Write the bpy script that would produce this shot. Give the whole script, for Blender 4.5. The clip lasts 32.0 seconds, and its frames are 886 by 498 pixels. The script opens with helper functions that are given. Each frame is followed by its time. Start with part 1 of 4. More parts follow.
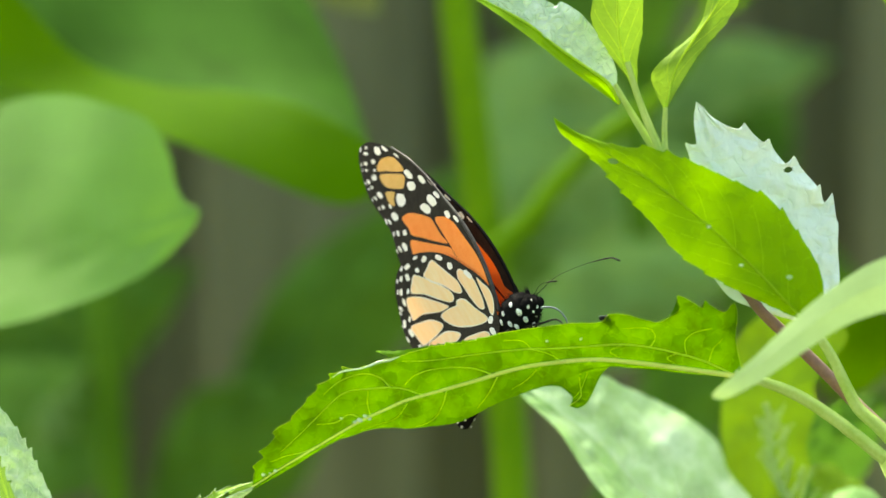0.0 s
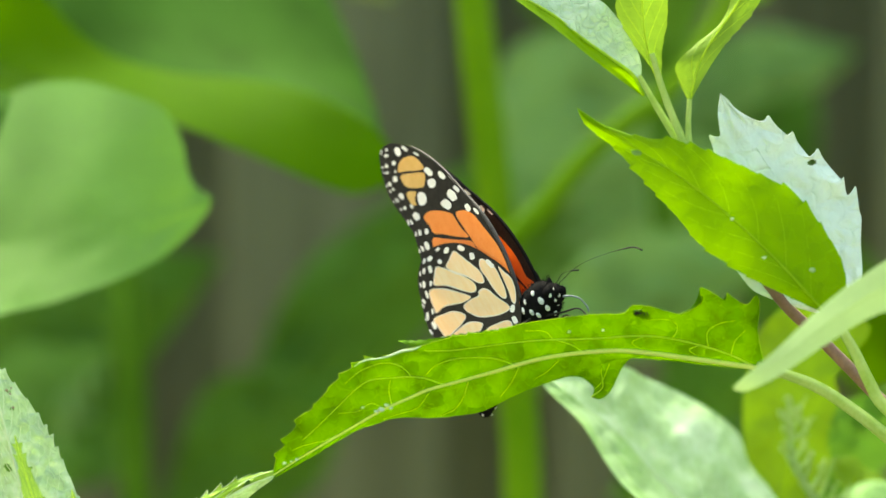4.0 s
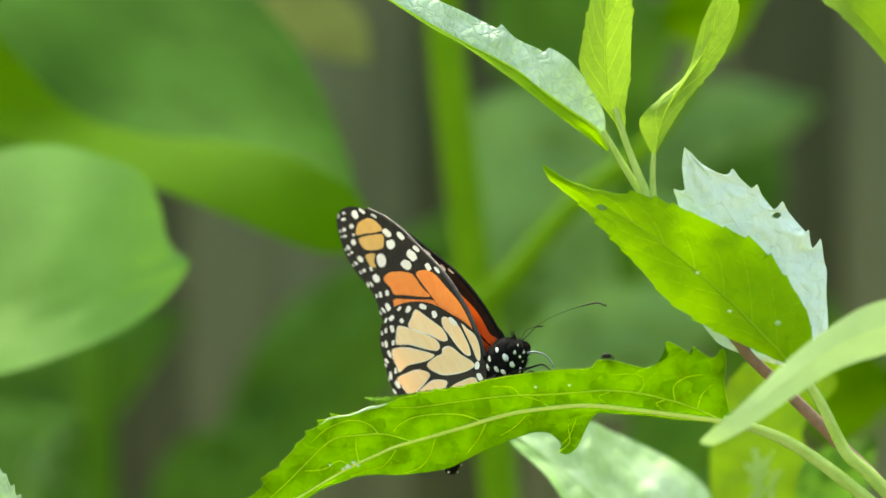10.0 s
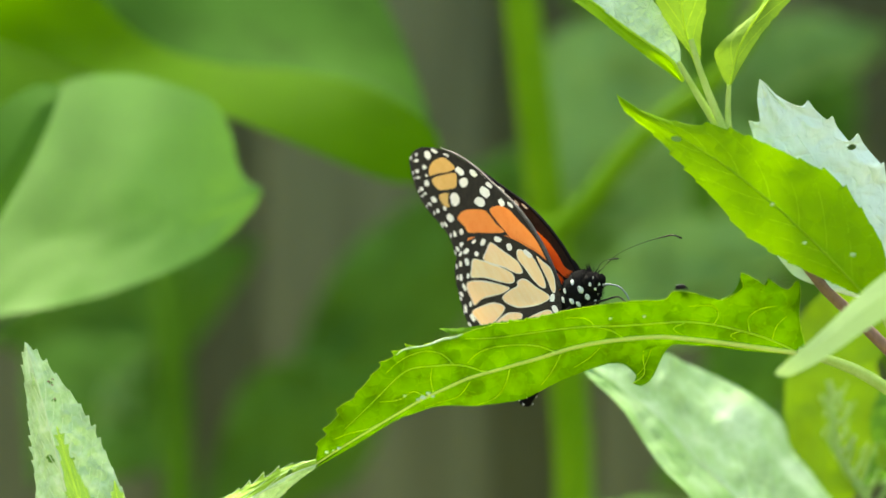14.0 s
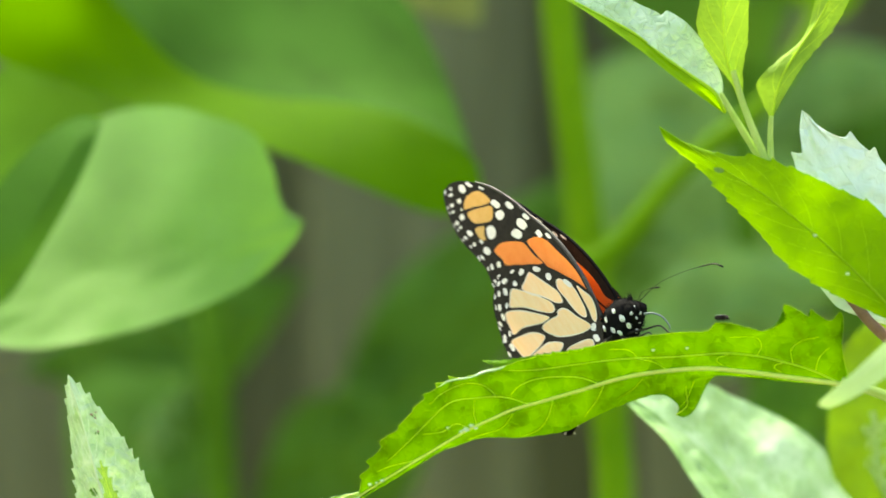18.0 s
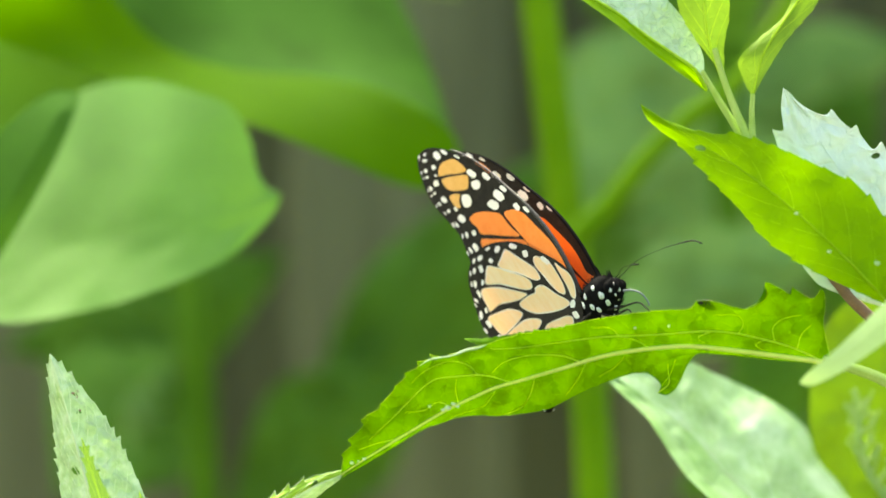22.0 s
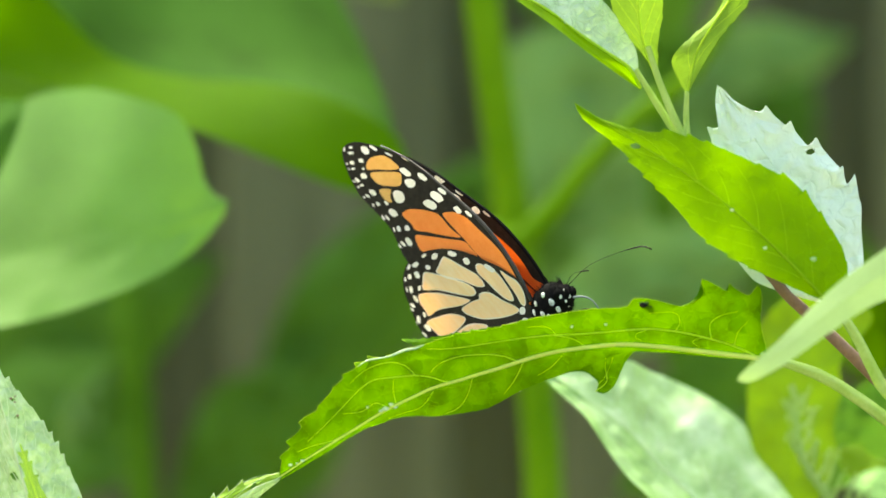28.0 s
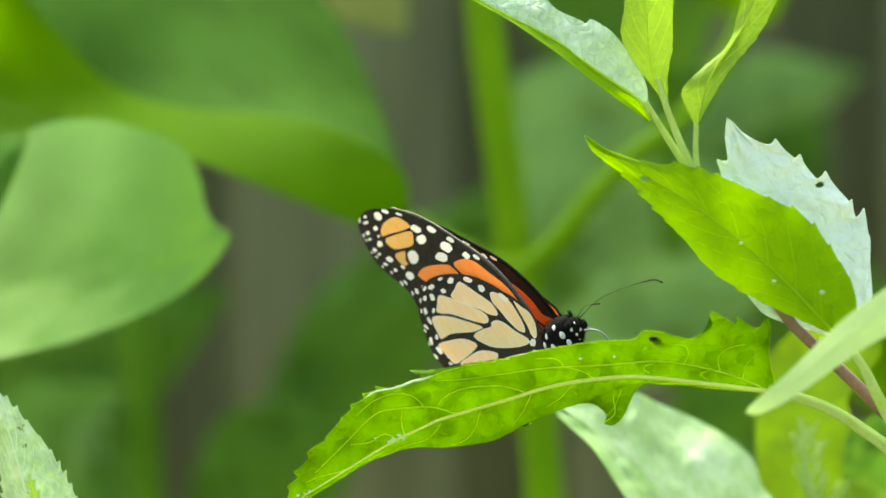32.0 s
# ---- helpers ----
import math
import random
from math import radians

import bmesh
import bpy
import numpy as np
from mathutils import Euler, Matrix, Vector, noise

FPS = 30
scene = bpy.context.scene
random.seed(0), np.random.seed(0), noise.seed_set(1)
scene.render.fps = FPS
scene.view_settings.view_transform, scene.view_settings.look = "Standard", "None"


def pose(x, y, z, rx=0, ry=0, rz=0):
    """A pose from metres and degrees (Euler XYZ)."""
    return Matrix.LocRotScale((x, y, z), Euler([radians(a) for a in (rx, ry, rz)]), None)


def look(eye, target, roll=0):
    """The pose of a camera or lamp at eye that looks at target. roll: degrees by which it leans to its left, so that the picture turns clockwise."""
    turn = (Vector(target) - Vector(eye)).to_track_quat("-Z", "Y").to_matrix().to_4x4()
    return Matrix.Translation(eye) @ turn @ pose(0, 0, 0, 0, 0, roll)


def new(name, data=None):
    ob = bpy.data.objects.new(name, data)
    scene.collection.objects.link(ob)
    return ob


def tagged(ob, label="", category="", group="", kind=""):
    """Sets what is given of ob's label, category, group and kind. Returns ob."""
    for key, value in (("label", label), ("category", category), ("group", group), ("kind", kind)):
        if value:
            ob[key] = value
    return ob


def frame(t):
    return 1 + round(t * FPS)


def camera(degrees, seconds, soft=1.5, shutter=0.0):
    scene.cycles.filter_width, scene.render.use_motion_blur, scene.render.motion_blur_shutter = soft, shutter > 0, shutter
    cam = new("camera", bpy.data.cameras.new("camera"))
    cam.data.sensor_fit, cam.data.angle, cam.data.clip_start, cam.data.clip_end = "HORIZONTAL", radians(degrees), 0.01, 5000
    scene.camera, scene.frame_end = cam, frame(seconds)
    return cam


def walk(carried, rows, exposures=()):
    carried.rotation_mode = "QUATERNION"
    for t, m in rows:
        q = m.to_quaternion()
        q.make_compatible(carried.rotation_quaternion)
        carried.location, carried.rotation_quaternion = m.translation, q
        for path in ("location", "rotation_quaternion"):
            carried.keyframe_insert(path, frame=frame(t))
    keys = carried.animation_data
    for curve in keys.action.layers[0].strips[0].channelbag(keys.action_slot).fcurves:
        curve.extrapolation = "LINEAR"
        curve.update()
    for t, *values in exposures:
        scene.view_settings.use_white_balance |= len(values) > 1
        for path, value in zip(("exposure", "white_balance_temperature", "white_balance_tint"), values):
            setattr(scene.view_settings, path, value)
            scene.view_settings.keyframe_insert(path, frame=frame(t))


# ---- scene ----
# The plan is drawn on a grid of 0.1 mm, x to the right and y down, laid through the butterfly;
# depth in metres away from the camera along the line of sight.
U, H, DIST = 0.0001, 1.2, 2.0
EYE = Vector((0.0, -DIST, H))


def P(u, v, d=0.0):
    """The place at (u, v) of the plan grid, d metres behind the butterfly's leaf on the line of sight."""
    k = 1 + d / DIST
    return Vector(((u - 784) * U * k, d, H + (441 - v) * U * k))


cam = camera(4.49, 32.0, shutter=0.5)
cam.data.dof.use_dof = True
cam.data.dof.focus_distance = 2.016
cam.data.dof.aperture_fstop = 15.0
cam.data.dof.aperture_blades = 0

EXPO, SKY, SUN = 2.56, 0.16, 1.13

CAMERA_PATH = [
    (0, 784.1, 441.2, 0.00),
    (0.5, 796.8, 432.3, 0.10),
    (1, 792.4, 429.8, 0.18),
    (1.5, 779.1, 427.5, 0.28),
    (2, 778.2, 428.4, 0.21),
    (2.5, 776.4, 431.9, 0.24),
    (3, 772.2, 440.2, 0.55),
    (3.5, 742.8, 460.5, 0.47),
    (5.5, 761.5, 391.6, 0.44),
    (6, 764.4, 352.5, 0.35),
    (6.5, 769.1, 369.4, 0.34),
    (7, 799.9, 402.2, 0.24),
    (7.5, 818.9, 424.5, 0.23),
    (8, 812.2, 422.4, 0.14),
    (8.5, 794.3, 414.6, 0.31),
    (9, 789.7, 402.5, 0.14),
    (9.5, 795.4, 375.6, -0.04),
    (10, 804.6, 359.2, -0.10),
    (10.5, 797.9, 375.7, -0.01),
    (11, 791.2, 419.8, 0.08),
    (11.5, 782.1, 450.9, 0.06),
    (12, 777.3, 477.3, -0.20),
    (12.5, 765.5, 486.1, -0.17),
    (13, 738.1, 479.1, -0.09),
    (13.5, 692.7, 474.0, -0.07),
    (15.5, 649.9, 519.9, 0.20),
    (16, 661.3, 481.1, 0.09),
    (16.5, 662.2, 402.9, -0.07),
    (17, 617.9, 361.4, -0.07),
    (17.5, 586.1, 382.9, 0.12),
    (18, 596.4, 424.4, -0.14),
    (18.5, 635.6, 433.6, -0.26),
    (19, 652.5, 410.8, -0.35),
    (19.5, 641.9, 399.9, -0.26),
    (20, 597.5, 399.8, -0.34),
    (20.5, 554.1, 409.1, -0.29),
    (21, 572.9, 418.0, -0.07),
    (21.5, 613.2, 424.5, -0.22),
    (22, 628.9, 462.9, -0.22),
    (22.5, 650.6, 539.1, -0.19),
    (23, 690.6, 594.2, -0.23),
    (23.5, 734.1, 596.1, -0.20),
    (24, 753.3, 584.1, -0.09),
    (24.5, 756.1, 534.7, -0.27),
    (25, 757.5, 492.7, -0.51),
    (25.5, 758.6, 472.6, -0.61),
    (27.5, 746.0, 478.0, -0.82),
    (28, 742.1, 463.0, -0.89),
    (28.5, 762.0, 428.2, -1.05),
    (29, 767.6, 396.8, -1.00),
    (29.5, 762.6, 393.3, -0.91),
    (30, 752.2, 401.4, -0.70),
    (30.5, 747.6, 405.6, -0.80),
    (31, 747.6, 402.4, -0.64),
    (31.5, 741.6, 399.4, -0.80),
    (32, 727.1, 407.5, -0.60),
]

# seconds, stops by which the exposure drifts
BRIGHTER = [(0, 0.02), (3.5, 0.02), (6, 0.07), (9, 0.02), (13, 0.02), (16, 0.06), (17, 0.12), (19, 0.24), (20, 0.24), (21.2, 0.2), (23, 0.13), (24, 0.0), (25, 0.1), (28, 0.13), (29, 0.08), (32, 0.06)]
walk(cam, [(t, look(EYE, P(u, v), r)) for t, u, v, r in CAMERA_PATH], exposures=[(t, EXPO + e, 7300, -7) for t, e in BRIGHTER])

# ---- daylight: bright overcast sky with a soft sun behind and above the leaf ----
world = bpy.data.worlds.new("sky")
scene.world = world
world.use_nodes = True
wn = world.node_tree
sky = wn.nodes.new("ShaderNodeTexSky")
sky.sky_type, sky.sun_disc = "NISHITA", False
sky.sun_elevation, sky.sun_rotation = radians(50), radians(-25)
sky.air_density, sky.dust_density, sky.ozone_density = 0.5, 6.0, 0.6
wn.links.new(sky.outputs[0], wn.nodes["Background"].inputs[0])
wn.nodes["Background"].inputs[1].default_value = SKY
lamp = bpy.data.lights.new("sun", "SUN")
lamp.energy, lamp.angle, lamp.color = SUN, radians(18), (1.0, 0.96, 0.9)
sun = new("sun", lamp)
sun.matrix_world = look((-0.25 * 4, 0.58 * 4, 0.77 * 4 + H), (0, 0, H))


# ---- materials ----
def material(name):
    m = bpy.data.materials.new(name)
    m.use_nodes = True
    m.node_tree.nodes.clear()
    return m, m.node_tree.nodes, m.node_tree.links


def ramp(nodes, links, source, stops):
    r = nodes.new("ShaderNodeValToRGB")
    while len(r.color_ramp.elements) < len(stops):
        r.color_ramp.elements.new(0.5)
    for e, (at, c) in zip(r.color_ramp.elements, stops):
        e.position, e.color = at, (*c, 1)
    links.new(source, r.inputs[0])
    return r.outputs[0]


def noise_at(nodes, links, scale, detail=3, stretch=(1, 1, 1)):
    co = nodes.new("ShaderNodeTexCoord")
    mp = nodes.new("ShaderNodeMapping")
    mp.inputs["Scale"].default_value = stretch
    links.new(co.outputs["Object"], mp.inputs[0])
    n = nodes.new("ShaderNodeTexNoise")
    n.inputs["Scale"].default_value, n.inputs["Detail"].default_value = scale, detail
    links.new(mp.outputs[0], n.inputs["Vector"])
    return n.outputs[0], mp.outputs[0]


def mixed(nodes, links, fac, a, b, kind="MIX"):
    x = nodes.new("ShaderNodeMix")
    x.data_type, x.blend_type = "RGBA", kind
    for socket, value in ((x.inputs[0], fac), (x.inputs[6], a), (x.inputs[7], b)):
        if isinstance(value, (int, float)):
            socket.default_value = value
        elif isinstance(value, tuple):
            socket.default_value = (*value, 1)
        else:
            links.new(value, socket)
    return x.outputs[2]


def leaf_material(name, front, glow, thin=0.5, rough=0.45, net=0.0, cell=330, relief=0.12, sheen=0.5, spread=1.0, mottle=60, top=None, patch=0.0, line=0.05, dome=0.0):
    """A leaf blade: reflected colour, colour of the light that comes through, share of that light, and a net of fine veins.
    patch: how far the fields between the veins differ; line: width of the veins; dome: how far the fields swell."""
    m, nodes, links = material(name)
    big, place = noise_at(nodes, links, mottle, 3)
    fine, _ = noise_at(nodes, links, 900, 3)
    soft = nodes.new("ShaderNodeTexNoise")
    soft.inputs["Scale"].default_value = 350
    links.new(place, soft.inputs["Vector"])
    warped = nodes.new("ShaderNodeVectorMath")
    warped.operation = "MULTIPLY_ADD"
    warped.inputs[1].default_value = (0.0028, 0.0028, 0.0028)
    links.new(soft.outputs["Color"], warped.inputs[0])
    links.new(place, warped.inputs[2])
    vor = nodes.new("ShaderNodeTexVoronoi")
    vor.feature = "DISTANCE_TO_EDGE"
    vor.inputs["Scale"].default_value = cell
    links.new(warped.outputs[0], vor.inputs["Vector"])
    field = nodes.new("ShaderNodeTexVoronoi")
    field.feature = "SMOOTH_F1"
    field.inputs["Scale"].default_value = cell
    field.inputs["Smoothness"].default_value = 0.6
    links.new(warped.outputs[0], field.inputs["Vector"])
    vein = ramp(nodes, links, vor.outputs["Distance"], [(0.0, (1, 1, 1)), (line, (0, 0, 0))])
    swell = ramp(nodes, links, vor.outputs["Distance"], [(0.0, (0, 0, 0)), (0.12, (0.6, 0.6, 0.6)), (0.4, (1, 1, 1))])
    dark = tuple(c * (1 - 0.25 * spread) for c in front)
    light = top or tuple(min(1, c * (1 + 0.2 * spread)) for c in front)
    col = ramp(nodes, links, big, [(0.3, dark), (0.5, front), (0.72, light)])
    col = mixed(nodes, links, 0.2, col, ramp(nodes, links, fine, [(0.35, dark), (0.65, light)]))
    through_col = ramp(nodes, links, big, [(0.28, tuple(c * (1 - 0.22 * spread) for c in glow)), (0.5, glow), (0.75, tuple(min(1, c * 1.12) for c in glow))])
    if patch > 0:
        shade = ramp(nodes, links, field.outputs["Color"], [(0.32, (0.3, 0.45, 0.3)), (0.48, (0.78, 0.84, 0.78)), (0.62, (1, 1, 1))])
        col = mixed(nodes, links, patch, col, shade, "MULTIPLY")
        through_col = mixed(nodes, links, patch, through_col, shade, "MULTIPLY")
    if net > 0:
        pale = tuple(min(1, c * 1.5 + a) for c, a in zip(front, (0.05, 0.06, 0.01)))
        amount = nodes.new("ShaderNodeMath")
        amount.operation = "MULTIPLY"
        amount.inputs[1].default_value = net
        links.new(vein, amount.inputs[0])
        col = mixed(nodes, links, amount.outputs[0], col, pale)
        through_col = mixed(nodes, links, amount.outputs[0], through_col, tuple(min(1, c * 1.5 + a) for c, a in zip(glow, (0.06, 0.06, 0.005))))
    bump = nodes.new("ShaderNodeBump")
    bump.inputs["Strength"].default_value, bump.inputs["Distance"].default_value = relief, 0.0006
    h = mixed(nodes, links, dome, mixed(nodes, links, 0.4, vein, fine), swell)
    links.new(h, bump.inputs["Height"])
    skin = nodes.new("ShaderNodeBsdfPrincipled")
    skin.inputs["Roughness"].default_value = rough
    skin.inputs["Specular IOR Level"].default_value = sheen
    links.new(col, skin.inputs["Base Color"])
    links.new(bump.outputs[0], skin.inputs["Normal"])
    lit = nodes.new("ShaderNodeBsdfTranslucent")
    links.new(through_col, lit.inputs[0])
    links.new(bump.outputs[0], lit.inputs[1])
    mix = nodes.new("ShaderNodeMixShader")
    mix.inputs[0].default_value = thin
    links.new(skin.outputs[0], mix.inputs[1])
    links.new(lit.outputs[0], mix.inputs[2])
    out = nodes.new("ShaderNodeOutputMaterial")
    links.new(mix.outputs[0], out.inputs[0])
    return m


def plain_material(name, a, b, scale, rough=0.5, metal=0.0, relief=0.3, stretch=(1, 1, 1), depth=0.0004, sheen=0.5, thin=0.0, glow=(1, 1, 1)):
    """A solid surface with two tones of mottling and a fine relief; thin lets some light through."""
    m, nodes, links = material(name)
    n, _ = noise_at(nodes, links, scale, 4, stretch)
    f, _ = noise_at(nodes, links, scale * 7, 3, stretch)
    col = ramp(nodes, links, n, [(0.3, a), (0.7, b)])
    col = mixed(nodes, links, 0.3, col, ramp(nodes, links, f, [(0.35, a), (0.65, b)]))
    bs = nodes.new("ShaderNodeBsdfPrincipled")
    bs.inputs["Roughness"].default_value, bs.inputs["Metallic"].default_value = rough, metal
    bs.inputs["Specular IOR Level"].default_value = sheen
    links.new(col, bs.inputs["Base Color"])
    bump = nodes.new("ShaderNodeBump")
    bump.inputs["Strength"].default_value, bump.inputs["Distance"].default_value = relief, depth
    links.new(f, bump.inputs["Height"])
    links.new(bump.outputs[0], bs.inputs["Normal"])
    out = nodes.new("ShaderNodeOutputMaterial")
    last = bs.outputs[0]
    if thin > 0:
        lit = nodes.new("ShaderNodeBsdfTranslucent")
        lit.inputs[0].default_value = (*glow, 1)
        mix = nodes.new("ShaderNodeMixShader")
        mix.inputs[0].default_value = thin
        links.new(last, mix.inputs[1])
        links.new(lit.outputs[0], mix.inputs[2])
        last = mix.outputs[0]
    links.new(last, out.inputs[0])
    return m


FRESH = leaf_material("fresh_leaf", (0.167, 0.329, 0.0045), (0.211, 0.396, 0.0045), 0.45, 0.6, 0.22, 300, 0.25, 0.06, 0.4, 90, patch=0.16, line=0.018, dome=0.6)
PERCH = leaf_material("perch_leaf", (0.0966, 0.235, 0.00168), (0.0823, 0.189, 0.00168), 0.45, 0.65, 0.42, 360, 0.35, 0.04, 2.0, 230, patch=0.42, line=0.018, dome=0.6)
PALE = leaf_material("pale_leaf", (0.351, 0.549, 0.207), (0.324, 0.522, 0.126), 0.12, 0.5, 0.0, 150, 0.4, 0.25, 1.1, 80, (0.63, 0.774, 0.522), dome=0.8)
PALE_GREEN = leaf_material("pale_green_leaf", (0.243, 0.441, 0.117), (0.324, 0.522, 0.09), 0.16, 0.5, 0.0, 200, 0.35, 0.25, 0.9, 75, (0.45, 0.63, 0.324), dome=0.7)
GLINT = leaf_material("glossy_pale_leaf", (0.361, 0.551, 0.266), (0.342, 0.532, 0.133), 0.16, 0.45, 0.12, 420, 0.55, 0.45, 1.1, 260, (0.646, 0.76, 0.57), patch=0.1, line=0.04, dome=0.7)
ASHEN = leaf_material("ashen_leaf", (0.333, 0.432, 0.297), (0.36, 0.45, 0.27), 0.08, 0.55, 0.1, 420, 0.4, 0.2, 0.5, 150, line=0.04, dome=0.7)
SILVER = leaf_material("silver_leaf", (0.647, 0.774, 0.647), (0.588, 0.706, 0.539), 0.03, 0.55, 0.0, 300, 0.6, 0.2, 0.3, 200, dome=0.8)
FROST = leaf_material("frosted_leaf", (0.43, 0.6, 0.37), (0.38, 0.57, 0.237), 0.14, 0.55, 0.0, 520, 0.9, 0.25, 0.8, 240, (0.58, 0.72, 0.54), patch=0.15, dome=0.8)
TENDER = leaf_material("tender_leaf", (0.243, 0.405, 0.036), (0.279, 0.432, 0.027), 0.08, 0.6, 0.1, 520, 0.2, 0.1, 0.4, 130, patch=0.08, line=0.03, dome=0.6)
MELLOW = leaf_material("mellow_leaf", (0.171, 0.306, 0.0108), (0.234, 0.396, 0.0108), 0.3, 0.6, 0.0, 300, 0.1, 0.1, 1.4, 90)
YOUNG = leaf_material("young_leaf", (0.2, 0.34, 0.03), (0.225, 0.37, 0.022), 0.36, 0.6, 0.12, 520, 0.25, 0.1, 0.4, 130, patch=0.12, line=0.03, dome=0.6)
FADED = leaf_material("faded_leaf", (0.234, 0.27, 0.081), (0.27, 0.324, 0.072), 0.3, 0.7, 0.0, 120, 0.1, 0.1, 1.2)
MIST = leaf_material("hazy_leaf", (0.27, 0.468, 0.135), (0.261, 0.459, 0.108), 0.25, 0.7, 0.0, 120, 0.1, 0.1, 1.2)
SOFT = leaf_material("soft_leaf", (0.41, 0.57, 0.22), (0.4, 0.58, 0.14), 0.25, 0.75, 0.0, 420, 0.05, 0.05, 0.6)
BROAD = leaf_material("broad_leaf", (0.15, 0.325, 0.0485), (0.184, 0.378, 0.0291), 0.3, 0.55, 0.0, 120, 0.1, 0.2, 1.3, 26)
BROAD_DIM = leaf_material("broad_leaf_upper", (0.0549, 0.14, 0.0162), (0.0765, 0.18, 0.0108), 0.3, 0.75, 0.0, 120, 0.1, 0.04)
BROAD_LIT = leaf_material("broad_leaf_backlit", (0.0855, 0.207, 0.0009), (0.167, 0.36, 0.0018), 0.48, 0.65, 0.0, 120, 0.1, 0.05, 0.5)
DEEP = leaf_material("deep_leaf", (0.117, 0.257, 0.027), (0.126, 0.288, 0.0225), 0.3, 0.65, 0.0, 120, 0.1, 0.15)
VEIN = plain_material("leaf_vein", (0.38, 0.58, 0.03), (0.48, 0.68, 0.06), 300, 0.6, thin=0.25, glow=(0.8, 0.95, 0.06), sheen=0.08)
RIB = plain_material("leaf_rib", (0.6, 0.72, 0.12), (0.72, 0.82, 0.2), 300, 0.6, thin=0.2, glow=(0.8, 0.9, 0.1), sheen=0.08)
SUNK = plain_material("sunk_vein", (0.24, 0.43, 0.012), (0.32, 0.52, 0.025), 300, 0.6, thin=0.35, glow=(0.4, 0.62, 0.02), sheen=0.08)
VEIN_PALE = plain_material("pale_vein", (0.48, 0.62, 0.34), (0.58, 0.72, 0.42), 300, 0.5, sheen=0.3)
STEM = plain_material("green_stem", (0.294, 0.442, 0.0644), (0.423, 0.552, 0.147), 250, 0.6, sheen=0.15)
STALK = plain_material("broad_stalk", (0.099, 0.221, 0.0018), (0.153, 0.297, 0.0054), 60, 0.65, sheen=0.08)
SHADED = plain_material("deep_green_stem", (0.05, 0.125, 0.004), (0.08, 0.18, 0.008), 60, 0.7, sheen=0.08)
BROWN = plain_material("brown_stem", (0.16, 0.085, 0.055), (0.26, 0.15, 0.1), 300, 0.6)
BLACK = plain_material("black_scales", (0.012, 0.01, 0.008), (0.032, 0.028, 0.02), 700, 0.8, sheen=0.15)
COSTA = plain_material("glossy_black_vein", (0.022, 0.02, 0.018), (0.06, 0.056, 0.05), 900, 0.5, sheen=0.2)
FUR = plain_material("black_fur", (0.004, 0.004, 0.004), (0.012, 0.011, 0.011), 900, 0.95, relief=0.8, sheen=0.04)
WHITE = plain_material("white_scales", (0.8, 0.78, 0.7), (0.88, 0.87, 0.82), 900, 0.8, thin=0.15, glow=(0.8, 0.75, 0.6))
ORANGE = plain_material("orange_scales", (0.79, 0.25, 0.055), (0.87, 0.32, 0.085), 400, 0.8, sheen=0.1, thin=0.16, glow=(0.88, 0.16, 0.01))
OCHRE = plain_material("ochre_scales", (0.62, 0.4, 0.12), (0.74, 0.52, 0.2), 400, 0.8, sheen=0.1, thin=0.2, glow=(0.6, 0.22, 0.02))
TAN = plain_material("buff_scales", (0.95, 0.7, 0.36), (0.98, 0.84, 0.54), 260, 0.8, sheen=0.1, thin=0.25, glow=(1.0, 0.36, 0.015), stretch=(3, 0.5, 1), relief=0.6, depth=0.0006)
UPPER = plain_material("upper_wing_scales", (0.84, 0.195, 0.036), (0.9, 0.245, 0.052), 400, 0.8, sheen=0.1, thin=0.16, glow=(0.88, 0.14, 0.01))
RUSTY = plain_material("rusty_wing_scales", (0.5, 0.17, 0.05), (0.6, 0.24, 0.085), 400, 0.8, sheen=0.1, thin=0.16, glow=(0.6, 0.14, 0.02))
CREAM = plain_material("cream_scales", (0.84, 0.76, 0.58), (0.9, 0.84, 0.7), 500, 0.8, sheen=0.1, thin=0.2, glow=(0.9, 0.35, 0.08))
HORN = plain_material("grey_horn", (0.1, 0.12, 0.13), (0.3, 0.33, 0.34), 500, 0.35)
WOOD = plain_material("weathered_boards", (0.0798, 0.0857, 0.0378), (0.181, 0.195, 0.0924), 9, 0.9, stretch=(6, 1, 0.35), relief=0.6, depth=0.004, sheen=0.15)
SOIL = plain_material("garden_soil", (0.09, 0.075, 0.05), (0.16, 0.16, 0.08), 5, 0.95, relief=0.8, depth=0.03)
BUD = plain_material("pale_buds", (0.27, 0.42, 0.1), (0.39, 0.54, 0.18), 500, 0.5, thin=0.3, glow=(0.42, 0.6, 0.2))


# ---- building blocks ----
def part(name, geo, mat, parent, label="", smooth=True):
    """One mesh under a thing or a part; geo is (points, faces) in the world, or in the thing's own space where it has turned."""
    me = bpy.data.meshes.new(name)
    base = parent.get("base", (0, 0, 0)) if parent else (0, 0, 0)
    b = Vector(base)
    me.from_pydata([tuple(Vector(p) - b) for p in geo[0]], [], geo[1])
    me.materials.append(mat)
    if smooth:
        me.polygons.foreach_set("use_smooth", [True] * len(me.polygons))
    ob = new(name, me)
    if parent:
        ob.parent = parent
        ob["base"] = tuple(b)
    return tagged(ob, label)


def thing(name, base, label, category, group="", kind=""):
    e = new(name)
    e.empty_display_size = 0.02
    e.location = base
    e["base"] = tuple(base)
    return tagged(e, label, category, group, kind)


